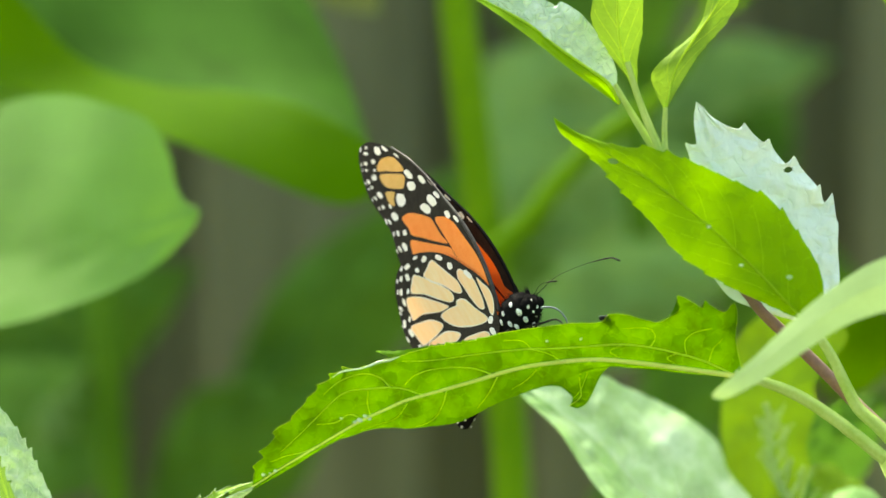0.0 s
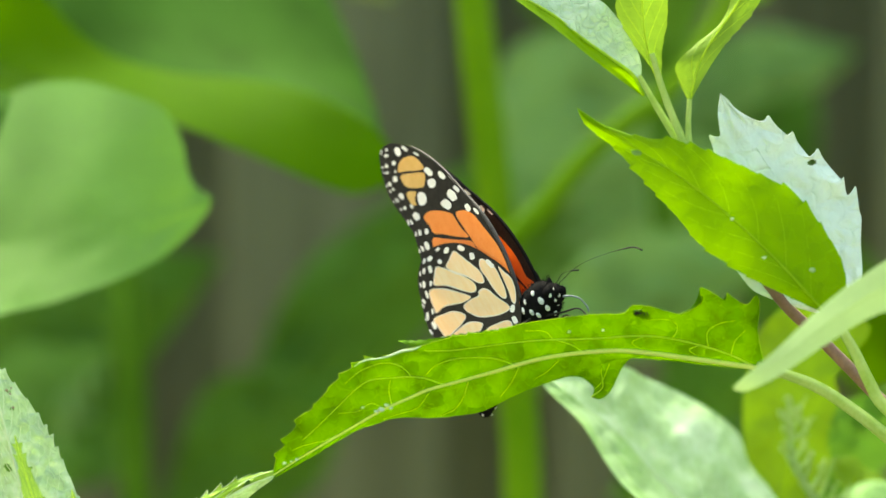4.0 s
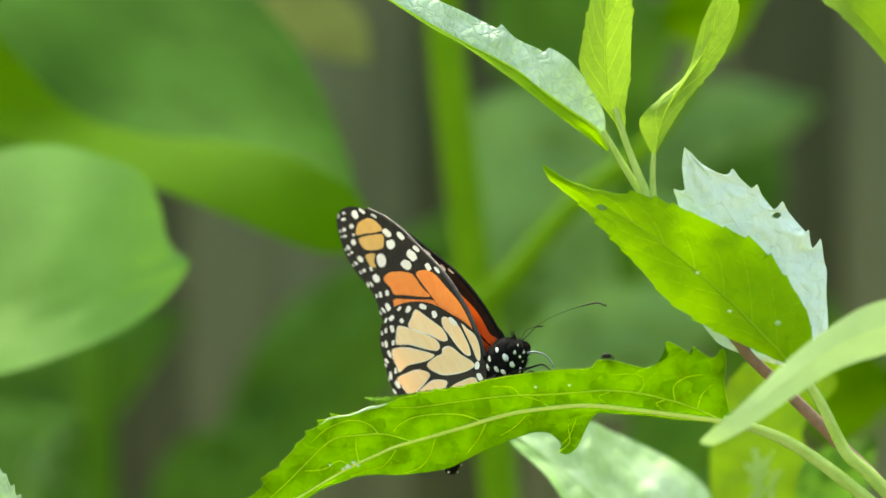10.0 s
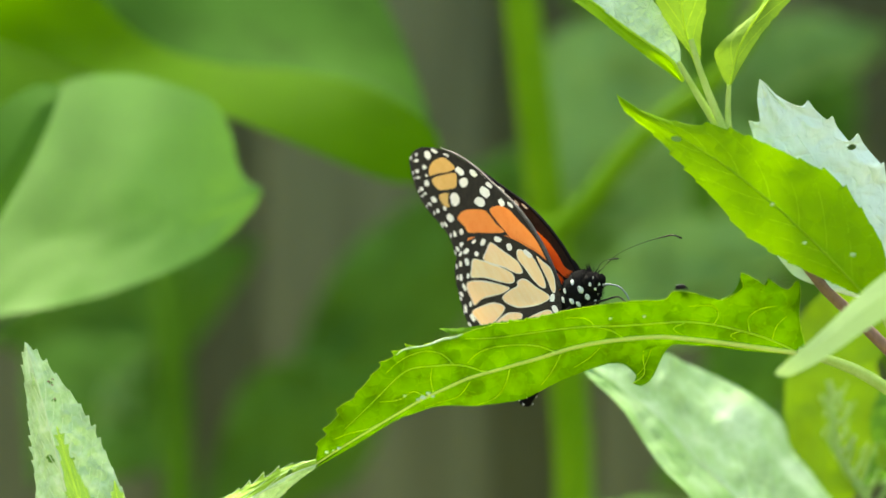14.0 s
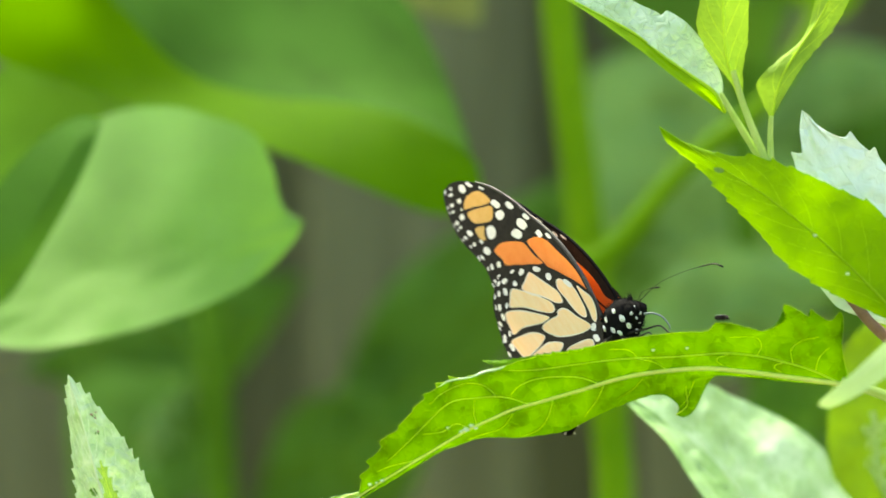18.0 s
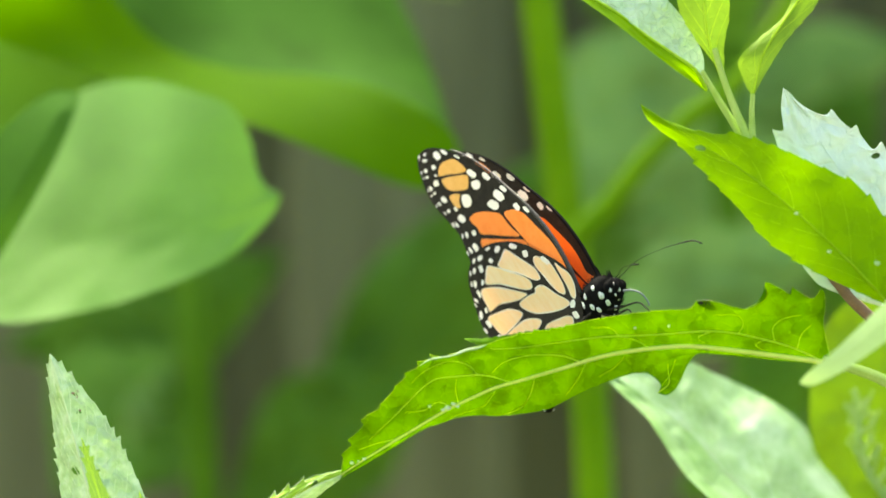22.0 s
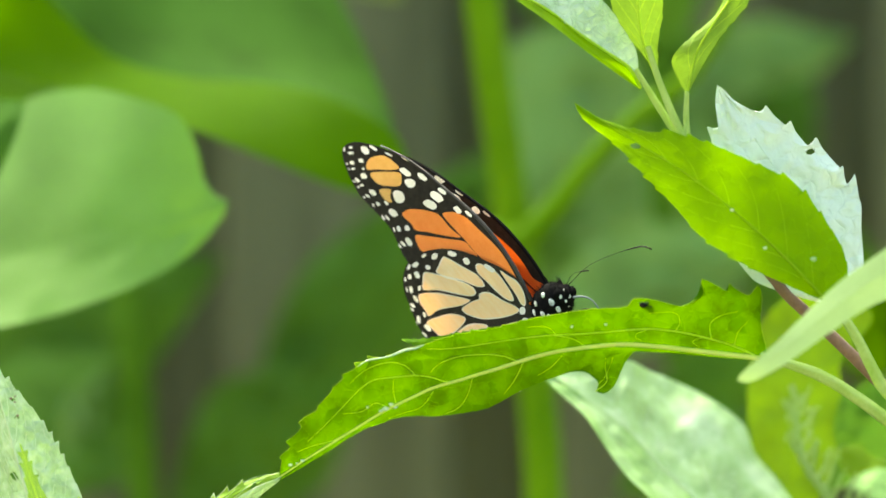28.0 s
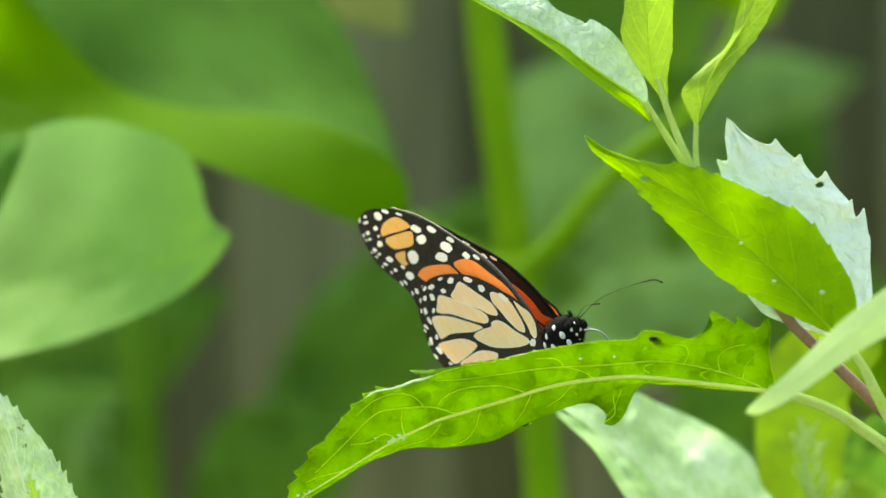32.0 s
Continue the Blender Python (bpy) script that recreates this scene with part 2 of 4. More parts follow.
def spline(points, n):
    """n points along a smooth curve through the given ones, evenly by length."""
    pts = [Vector(p) for p in points]
    ext = [2 * pts[0] - pts[1]] + pts + [2 * pts[-1] - pts[-2]]
    fine = []
    for i in range(1, len(ext) - 2):
        a, b, c, d = ext[i - 1:i + 3]
        for k in range(24):
            s = k / 24
            fine.append(0.5 * (2 * b + (c - a) * s + (2 * a - 5 * b + 4 * c - d) * s * s + (3 * b - a - 3 * c + d) * s ** 3))
    fine.append(pts[-1])
    ls = [0.0]
    for a, b in zip(fine, fine[1:]):
        ls.append(ls[-1] + (b - a).length)
    out, j = [], 0
    for k in range(n):
        want = ls[-1] * k / (n - 1)
        while j < len(ls) - 2 and ls[j + 1] < want:
            j += 1
        f = (want - ls[j]) / max(1e-12, ls[j + 1] - ls[j])
        out.append(fine[j].lerp(fine[j + 1], min(1, f)))
    return out


def tube(points, radii, sides=8, flat=1.0, ridge=0.0):
    """A round rod along points; radii from end to end (two or more values); ridge: depth of lengthwise grooves."""
    n = len(points)
    vs, fs = [], []
    side = None
    for i, p in enumerate(points):
        t = (points[min(i + 1, n - 1)] - points[max(i - 1, 0)]).normalized()
        if side is None:
            side = t.cross(Vector((0, 1, 0.01))).normalized()
        side = (side - t * side.dot(t)).normalized()
        up = t.cross(side)
        x = i / (n - 1) * (len(radii) - 1)
        k = min(int(x), len(radii) - 2)
        r = radii[k] + (radii[k + 1] - radii[k]) * (x - k)
        for j in range(sides):
            a = 2 * math.pi * j / sides
            rr = r * (1 + ridge * math.cos(5 * a + 0.4 * math.sin(i * 0.5)))
            vs.append(p + side * (rr * math.cos(a)) + up * (rr * flat * math.sin(a)))
    for i in range(n - 1):
        for j in range(sides):
            k = (j + 1) % sides
            fs.append((i * sides + j, i * sides + k, (i + 1) * sides + k, (i + 1) * sides + j))
    fs.append(tuple(range(sides))[::-1])
    fs.append(tuple((n - 1) * sides + j for j in range(sides)))
    return vs, fs


def ball(centre, axes, rings=12, segs=18, rough=0.0, seed=0):
    """An ellipsoid with three half-axes (vectors), slightly uneven."""
    c = Vector(centre)
    ax = [Vector(a) for a in axes]
    vs, fs = [c + ax[2]], []
    for i in range(1, rings):
        th = math.pi * i / rings
        for j in range(segs):
            ph = 2 * math.pi * j / segs
            d = Vector((math.sin(th) * math.cos(ph), math.sin(th) * math.sin(ph), math.cos(th)))
            k = 1 + rough * noise.noise(d * 3 + Vector((seed, 0, 0)))
            vs.append(c + (ax[0] * d.x + ax[1] * d.y + ax[2] * d.z) * k)
    vs.append(c - ax[2])
    for j in range(segs):
        fs.append((0, 1 + j, 1 + (j + 1) % segs))
        for i in range(rings - 2):
            a, b = 1 + i * segs, 1 + (i + 1) * segs
            fs.append((a + j, b + j, b + (j + 1) % segs, a + (j + 1) % segs))
        z = 1 + (rings - 2) * segs
        fs.append((z + j, len(vs) - 1, z + (j + 1) % segs))
    return vs, fs


def plan(points, d):
    """Plan points (u, v) or (u, v, extra depth in mm) at depth d as places."""
    return [P(p[0], p[1], d + (p[2] * 0.001 if len(p) > 2 else 0)) for p in points]


def leaf(plant, mid, one, two, d, mat, vein_mat=None, teeth=0, bite=5.0, cup=0.002, veins=5, rib=0.0006, wave=0.0004,
         holes=(), label="", name="leaf", n=0, lean=0.22, mat_two=None, m=9, rib_mat=None, fine=1.0, pucker=0.0, bite_two=None, pale_edge=0, fade=0.65, lines=(), hook=0.5):
    """A leaf between its midrib and its two margins (plan points), toothed, cupped and quilted between the side veins.
    holes: (plan place, two half-widths, tilt in degrees). lines: further veins through plan points. mat_two: the other half's own surface."""
    n = n or max(60, teeth * 9)
    c = spline(plan(mid, d), n)
    e1, e2 = spline(plan(one, d), n), spline(plan(two, d), n)

    def edge(e, i):
        out = e[i] - c[i]
        if teeth and out.length > 1e-6:
            s = i / (n - 1)
            at = s * teeth + 0.3 * math.sin(s * teeth * 0.9)
            f = 1.0 - at % 1.0
            big = 0.6 + 0.4 * math.sin(7.3 * int(at) + 1.3 * teeth)
            k = (f ** 2.2) * (bite if e is e1 or bite_two is None else bite_two) * U * big * max(0.12, 1.25 - fade * s) * min(1, 14 * s, 6 * (1 - s))
            return e[i] + out.normalized() * k - (c[min(i + 1, n - 1)] - c[max(i - 1, 0)]).normalized() * hook * k
        return e[i]

    span = max(2, n // 22)

    def eased(e):
        out = []
        for i in range(n):
            k = min(span, i, n - 1 - i)
            out.append(sum((e[j] for j in range(i - k, i + k + 1)), Vector((0, 0, 0))) / (2 * k + 1))
        return out

    calm = {id(e1): eased(e1), id(e2): eased(e2)}

    def spot(s, w):
        """The place at share s of the length and signed share w of the width."""
        x = max(0.0, min(1.0, s)) * (n - 1)
        i = min(int(x), n - 2)
        f = x - i
        e = e1 if w < 0 else e2
        q = abs(w)
        p = c[i].lerp(c[i + 1], f)
        r = edge(e, i).lerp(edge(e, i + 1), f)
        e_calm = calm[id(e)]
        flat = e_calm[i].lerp(e_calm[i + 1], f)
        o = p.lerp(flat, q) + (r - flat) * q ** 8
        ridge = abs(math.sin(math.pi * (s * (veins + 1) - q * lean * (veins + 1))))
        o.y += cup * q * q - wave * ridge * 4 * q * (1 - q) * (1 if w < 0 else -1) * math.sin(math.pi * s)
        o.y += wave * 1.6 * noise.noise(Vector((s * 9, w * 4, d * 50 + mid[0][0] * 0.1)))
        if pucker:
            a = Vector((o.x * 230, 3.7, o.z * 230))
            o.y += pucker * min(1, 4 * q * (1.1 - q)) * (noise.noise(a) + 0.6 * noise.noise(a * 2.3))
        return o

    def pierced(p, h):
        k = 1 + p.y / DIST
        du, dv = 784 + p.x / (U * k) - h[0], 441 - (p.z - H) / (U * k) - h[1]
        ca, sa = math.cos(radians(h[4])), math.sin(radians(h[4]))
        return ((du * ca + dv * sa) / h[2]) ** 2 + ((dv * ca - du * sa) / h[3]) ** 2 < 1

    def sheet(w0, w1):
        vs, fs = [], []
        for i in range(n):
            for j in range(m + 1):
                vs.append(spot(i / (n - 1), w0 + (w1 - w0) * j / m))
        for i in range(n - 1):
            for j in range(m):
                s, w = (i + 0.5) / (n - 1), w0 + (w1 - w0) * (j + 0.5) / m
                p = spot(s, w)
                if any(pierced(p, h) for h in holes):
                    continue
                a = i * (m + 1) + j
                fs.append((a, a + 1, a + m + 2, a + m + 1))
        return vs, fs

    v1, f1 = sheet(-1, 0)
    v2, f2 = sheet(0, 1)
    if mat_two is None:
        k = len(v1)
        ob = part(name, (v1 + v2, f1 + [tuple(x + k for x in f) for f in f2]), mat, plant, label)
    else:
        ob = part(name, (v1, f1), mat, plant, label)
        part("half_blade", (v2, f2), mat_two, ob)
    for e in (e1, e2)[:pale_edge]:
        part("margin", tube([edge(e, i) + Vector((0, -0.00004, 0)) for i in range(1, n - 1)], [0.00003, 0.00006, 0.00003], 5), VEIN if mat is PERCH else VEIN_PALE, ob)
    if lines:
        skin = np.array([tuple(p) for p in v1 + v2])
        k = U * (1 + skin[:, 1] / DIST)
        su, sv = 784 + skin[:, 0] / k, 441 - (skin[:, 2] - H) / k
        for width, pts in lines:
            path = []
            for q in spline([(u, v, 0) for u, v in pts], max(14, 5 * len(pts))):
                far = (su - q[0]) ** 2 + (sv - q[1]) ** 2 + 0.5
                near = np.argsort(far)[:5]
                path.append(P(q[0], q[1], float((skin[near, 1] / far[near]).sum() / (1 / far[near]).sum()) - 0.00005))
            for _ in range(2):
                path = [path[0]] + [(a + 2 * b + c2) / 4 for a, b, c2 in zip(path, path[1:], path[2:])] + [path[-1]]
            part("vein", tube(path, [width * U, width * U * 0.8, width * U * 0.35], 6, 0.45), vein_mat or VEIN, ob)
    if rib:
        part("midrib", tube([p + Vector((0, -rib * 0.35, 0)) for p in c[::3] + ([c[-1]] if (n - 1) % 3 else [])], [rib * 0.25, rib * 0.7, rib], 8, 0.5), rib_mat or vein_mat or VEIN, ob)
    if veins and rib:
        for k in range(veins):
            for sgn in (-1, 1):
                s0 = 1 - (k + 0.6) / (veins + 1) * 0.95
                path = []
                for q in range(12):
                    w = q / 11 * 0.93
                    path.append(spot(s0 - lean * w * (1 + 0.35 * w), sgn * w) + Vector((0, -rib * 0.04, 0)))
                if (path[0] - path[-1]).length > 0.003:
                    part("vein", tube(path, [rib * 0.5 * fine, rib * 0.36 * fine, rib * 0.12 * fine], 6, 0.3), vein_mat or VEIN, ob)
    return ob


def stalk(plant, points, d, r, mat, name="stem", label="", sides=10):
    """A round stem through plan points; r: radii in plan units."""
    return part(name, tube(spline(plan(points, d), 40), [x * U * (1 + d / DIST) for x in r], 30 if mat is STEM else sides, 1.0, 0.07 if mat is STEM else 0.0), mat, plant, label)


def specks(plant, places, d, mat=None):
    """Small raised pale specks on a leaf: plan place and size."""
    for u, v, r in places:
        part("speck", ball(P(u, v, d), ((r * U * 0.75, 0, 0), (0, r * U * 0.12, 0), (0, 0, r * U * 0.5)), 6, 8, 0.5, u), mat or VEIN_PALE, plant)


# ---- ground and fence ----
g = 60.0
ground = part("ground", ([(-g, -g, 0), (g, -g, 0), (g, g, 0), (-g, g, 0)], [(0, 1, 2, 3)]), SOIL, None, smooth=False)
tagged(ground, "bare brown garden soil with green patches", "ground", kind="structure")

FENCE_Y = 0.62
fence = thing("fence", (0, FENCE_Y, 0), "weathered grey board fence behind the plants", "fence")
for i in range(78):
    x0 = -1.5 + i * 0.038
    rnd = random.Random(i)
    top = 1.72 + rnd.uniform(-0.012, 0.012)
    y0 = FENCE_Y + rnd.uniform(-0.003, 0.003) + 0.024 * (i % 2)
    x1, yb, c = x0 + 0.052, y0 + 0.016, 0.004
    ring = [(x0 + c, y0), (x1 - c, y0), (x1, y0 + c), (x1, yb), (x0, yb), (x0, y0 + c)]
    vs = [(x, y, 0.0) for x, y in ring] + [(x, y, top) for x, y in ring]
    fs = [(k, (k + 1) % 6, 6 + (k + 1) % 6, 6 + k) for k in range(6)] + [(5, 4, 3, 2, 1, 0), (6, 7, 8, 9, 10, 11)]
    part("board", (vs, fs), WOOD, fence, smooth=False)
for z in (0.4, 1.5):
    y0, y1 = FENCE_Y + 0.046, FENCE_Y + 0.086
    q = [(-1.5, y0, z), (1.5, y0, z), (1.5, y1, z), (-1.5, y1, z), (-1.5, y0, z + 0.08), (1.5, y0, z + 0.08), (1.5, y1, z + 0.08), (-1.5, y1, z + 0.08)]
    part("rail", (q, [(0, 3, 2, 1), (4, 5, 6, 7), (0, 1, 5, 4), (1, 2, 6, 5), (2, 3, 7, 6), (3, 0, 4, 7)]), WOOD, fence, smooth=False)


# ---- tall broad-leaved plant in the background ----
def ground_under(u, v, d):
    p = P(u, v, d)
    return Vector((p.x, p.y, 0.0))


broad = thing("broad_leaved_plant", ground_under(905, 1100, 0.33), "tall green plant with large heart-shaped leaves on a thick stalk", "plant")
low = P(915, 1500, 0.33)
part("stalk", tube(spline([Vector((low.x, low.y, 0.0)), P(925, 2600, 0.33), low] + plan([(903, 800), (862, 440), (826, 150), (802, -60), (785, -300), (770, -520)], 0.33), 60),
                   [0.0075, 0.006, 0.0048, 0.0042, 0.0036], 14), STALK, broad, "thick bright green stalk")
stalk(broad, [(872, 450), (930, 395), (1000, 310), (1080, 235), (1160, 175), (1240, 60), (1300, -80)], 0.31, [22, 19, 17, 14], STALK, "side_stalk")
stalk(broad, [(868, 452), (800, 425), (730, 385), (670, 345)], 0.3, [20, 14, 13], STALK, "leaf_stalk")
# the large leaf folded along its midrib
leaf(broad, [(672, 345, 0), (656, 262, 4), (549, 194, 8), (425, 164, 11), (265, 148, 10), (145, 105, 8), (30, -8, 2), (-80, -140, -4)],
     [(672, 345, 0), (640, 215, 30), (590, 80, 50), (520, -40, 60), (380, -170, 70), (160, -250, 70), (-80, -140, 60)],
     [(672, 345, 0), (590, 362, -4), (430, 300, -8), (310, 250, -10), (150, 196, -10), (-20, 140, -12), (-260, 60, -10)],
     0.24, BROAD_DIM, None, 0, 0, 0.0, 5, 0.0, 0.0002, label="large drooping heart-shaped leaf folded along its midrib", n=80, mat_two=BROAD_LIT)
# the pale broad leaf with a pointed tip
leaf(broad, [(356, 373, 0), (230, 398, -2), (100, 425, 0), (-60, 475, 4), (-260, 560, 8)],
     [(356, 373, 0), (345, 366, 1), (322, 354, 2), (310, 322, 2), (299, 271, 3), (268, 218, 5), (205, 190, 9), (110, 168, 17), (0, 186, 22), (-85, 268, 22), (-170, 390, 18), (-260, 560, 8)],
     [(356, 373, 0), (340, 406, -1), (299, 452, -3.5), (230, 500, -8), (90, 555, -10), (-60, 590, -7), (-170, 596, 0), (-260, 560, 8)],
     0.175, BROAD, None, 0, 0, 0.0, 4, 0.0, 0.0003, label="broad pale green leaf with a pointed tip", n=70)
leaf(broad, [(-60, 30, 0), (-120, 200, 0), (-190, 400, 0), (-260, 540, 0)], [(-60, 30, 0), (70, 130, 4), (20, 300, 6), (-110, 450, 4), (-260, 540, 0)],
     [(-60, 30, 0), (-250, 150, -4), (-340, 330, -4), (-330, 450, -2), (-260, 540, 0)], 0.27, DEEP, None, 0, 0, 0.0, 4, 0.0, 0.0003, label="green leaf hanging behind the pointed one", n=60)
stalk(broad, [(-260, 560), (-330, 600), (-420, 800), (-400, 1400)], 0.185, [16, 16, 18], STALK, "leaf_stalk")
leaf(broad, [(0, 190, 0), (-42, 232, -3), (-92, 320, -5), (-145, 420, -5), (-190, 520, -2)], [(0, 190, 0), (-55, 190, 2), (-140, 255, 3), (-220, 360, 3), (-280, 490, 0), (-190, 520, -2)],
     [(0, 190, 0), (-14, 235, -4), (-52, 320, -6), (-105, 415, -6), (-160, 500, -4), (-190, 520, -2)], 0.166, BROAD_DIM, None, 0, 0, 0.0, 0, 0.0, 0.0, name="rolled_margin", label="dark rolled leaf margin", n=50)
# upper small yellowish leaf
leaf(broad, [(440, -160), (520, -70), (600, -10), (672, 25)], [(440, -160), (560, -130), (660, -60), (672, 25)], [(440, -160), (470, -40), (580, 10), (672, 25)],
     0.36, FADED, None, 0, 0, 0.0, 3, 0.0, label="small faded yellowish leaf")

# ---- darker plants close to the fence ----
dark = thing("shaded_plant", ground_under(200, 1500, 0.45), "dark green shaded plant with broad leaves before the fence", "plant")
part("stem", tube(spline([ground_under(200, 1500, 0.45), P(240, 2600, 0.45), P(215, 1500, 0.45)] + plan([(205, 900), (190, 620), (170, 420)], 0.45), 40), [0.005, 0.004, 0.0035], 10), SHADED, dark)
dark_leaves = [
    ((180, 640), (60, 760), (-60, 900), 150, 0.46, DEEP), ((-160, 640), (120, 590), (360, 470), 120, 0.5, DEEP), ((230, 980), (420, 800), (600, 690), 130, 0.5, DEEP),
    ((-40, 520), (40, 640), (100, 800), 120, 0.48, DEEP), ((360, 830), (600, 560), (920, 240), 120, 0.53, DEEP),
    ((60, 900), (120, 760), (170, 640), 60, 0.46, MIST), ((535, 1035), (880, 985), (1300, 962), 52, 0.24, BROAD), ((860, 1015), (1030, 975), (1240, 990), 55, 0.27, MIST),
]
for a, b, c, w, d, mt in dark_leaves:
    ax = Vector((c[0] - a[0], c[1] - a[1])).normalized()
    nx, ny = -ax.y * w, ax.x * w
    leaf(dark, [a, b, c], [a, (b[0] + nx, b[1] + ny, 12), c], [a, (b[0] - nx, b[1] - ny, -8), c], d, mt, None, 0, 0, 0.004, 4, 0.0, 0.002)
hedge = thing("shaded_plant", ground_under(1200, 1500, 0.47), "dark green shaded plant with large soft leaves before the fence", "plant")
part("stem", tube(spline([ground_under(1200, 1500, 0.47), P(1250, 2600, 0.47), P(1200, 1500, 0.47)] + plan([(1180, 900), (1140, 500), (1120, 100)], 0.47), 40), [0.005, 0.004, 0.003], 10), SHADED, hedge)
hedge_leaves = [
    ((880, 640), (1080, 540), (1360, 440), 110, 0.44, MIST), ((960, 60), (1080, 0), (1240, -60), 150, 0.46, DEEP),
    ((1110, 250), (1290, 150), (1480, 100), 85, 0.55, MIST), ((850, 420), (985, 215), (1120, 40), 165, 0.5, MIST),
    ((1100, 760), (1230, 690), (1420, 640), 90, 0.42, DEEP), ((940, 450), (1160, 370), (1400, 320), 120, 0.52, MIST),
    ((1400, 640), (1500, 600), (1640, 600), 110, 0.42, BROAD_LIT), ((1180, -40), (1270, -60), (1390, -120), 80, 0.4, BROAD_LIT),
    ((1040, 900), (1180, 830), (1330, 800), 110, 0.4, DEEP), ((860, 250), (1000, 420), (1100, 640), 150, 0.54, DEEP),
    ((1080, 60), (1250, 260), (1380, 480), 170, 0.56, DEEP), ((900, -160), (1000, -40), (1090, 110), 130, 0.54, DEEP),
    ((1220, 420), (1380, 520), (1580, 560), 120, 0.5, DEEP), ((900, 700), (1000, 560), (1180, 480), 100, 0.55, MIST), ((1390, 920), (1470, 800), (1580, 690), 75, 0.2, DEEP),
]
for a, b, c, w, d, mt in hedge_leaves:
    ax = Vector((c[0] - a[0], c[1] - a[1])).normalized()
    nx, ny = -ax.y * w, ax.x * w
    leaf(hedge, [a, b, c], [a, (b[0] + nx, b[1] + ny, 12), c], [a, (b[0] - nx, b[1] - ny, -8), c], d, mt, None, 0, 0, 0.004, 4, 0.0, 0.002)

# ---- the serrated shrub in focus ----
shrub = thing("serrated_shrub", ground_under(1720, 1400, 0.02), "fresh green shrub with toothed leaves and a sprig of young leaves", "shrub")
root = P(1720, 1400, 0.02)
part("main_stem", tube(spline([Vector((root.x + 0.02, root.y, 0.0)), P(1760, 3500, 0.02), root] + plan([(1640, 960), (1568, 815)], 0.01), 50), [0.004, 0.003, 0.0018, 0.0014], 12), STEM, shrub)
# leaf that carries the butterfly, seen from below
PERCH_VEINS = [
    (1.6, [(1300, 664), (1250, 641), (1200, 626), (1150, 615), (1100, 610), (1050, 613), (990, 617), (940, 618), (880, 623), (820, 631), (760, 639), (712, 640)]),
    (1.2, [(785, 691), (748, 699), (720, 690), (690, 686), (650, 689), (615, 693), (590, 710), (560, 740), (530, 770), (498, 800)]),
    (1.0, [(872, 664), (840, 653), (800, 651), (762, 655), (732, 666), (716, 682)]),
    (0.8, [(990, 638), (975, 628), (950, 621), (922, 618)]),
    (0.7, [(655, 735), (650, 712), (652, 692)]),
    (0.7, [(640, 742), (618, 733), (596, 748), (560, 752)]),
    (0.8, [(690, 686), (672, 668), (640, 662), (600, 676), (572, 700)]),
    (0.8, [(560, 790), (540, 800), (505, 808), (480, 818)]),
    (0.8, [(790, 694), (782, 722), (765, 745), (735, 757)]),
    (0.9, [(880, 668), (866, 696), (846, 722)]),
    (0.7, [(720, 716), (700, 742), (668, 752), (640, 762)]),
    (0.7, [(950, 655), (930, 675), (905, 690)]),
    (0.7, [(1100, 612), (1078, 622), (1100, 636)]),
    (0.7, [(1200, 626), (1180, 634), (1196, 645)]),
    (0.7, [(1150, 615), (1160, 600), (1150, 582), (1105, 582)]),
    (0.7, [(1215, 628), (1212, 604), (1232, 588), (1262, 582)]),
    (0.7, [(1255, 642), (1262, 618), (1280, 600)]),
    (0.6, [(940, 618), (925, 604), (890, 603)]),
]
leaf(shrub, [(447, 862, 2), (500, 828, 1), (560, 792, 0), (600, 768, 0), (640, 745, 0), (690, 722, 0), (720, 709, 0), (780, 692, 0), (840, 675, 0), (900, 657, 0), (960, 645, 0), (1050, 637, 0), (1120, 642, 0), (1200, 652, 0), (1312, 667, 0)],
     [(447, 858, 2), (453, 828, 1.3), (466, 810, 0.8), (482, 782, 0.3), (498, 757, 0), (515, 744, -0.3), (548, 704, -0.8), (578, 676, -1.2), (606, 658, -1.6), (642, 653, -2), (672, 642, -2), (705, 632, -2), (760, 616, -2), (830, 605, -2), (900, 588, -2), (1000, 574, -2), (1062, 571, -2), (1078, 557, -2), (1110, 558, -2), (1160, 571, -2), (1184, 563, -2), (1202, 549, -2), (1198, 526, -2)]
     + [(1212, 528, -2), (1228, 537, -2), (1245, 546, -2), (1247, 532, -2), (1258, 541, -2), (1282, 553, -2), (1299, 537, -2), (1305, 558, -1.6), (1302, 600, -1), (1309, 638, -0.4), (1316, 664, 0)],
     [(447, 868, 2), (520, 826, 1.2), (590, 784, 0.8), (625, 771, 1.6), (655, 761, 2), (690, 758, 2.4), (725, 759, 3), (765, 755, 3), (810, 748, 3), (840, 735, 3), (880, 714, 3), (930, 695, 2.6), (970, 682, 2), (1010, 668, 1.6), (1075, 650, 0.8), (1200, 660, 0.6), (1312, 671, 0)],
     0.0, PERCH, VEIN, 34, 16, 0.0, 0, 0.00045, 0.00012, lean=0.2, fade=2.0, pucker=0.0003, bite_two=1.5, pale_edge=1, rib_mat=RIB, lines=PERCH_VEINS, label="long toothed leaf seen from below, with raised pale veins", n=400, m=18)
leaf(shrub, [(666, 622, -1), (700, 627, -1), (760, 622, 0), (840, 602, 1)], [(666, 621, -0.6), (700, 622, -0.4), (760, 613, 0.5), (840, 601, 1.1)], [(666, 623, -1.2), (700, 632, -1.4), (760, 628, -0.4), (840, 604, 0.8)],
     0.0, PERCH, None, 14, 5, 0.0, 0, 0.0, 0.0, name="torn_edge", n=130, m=4)
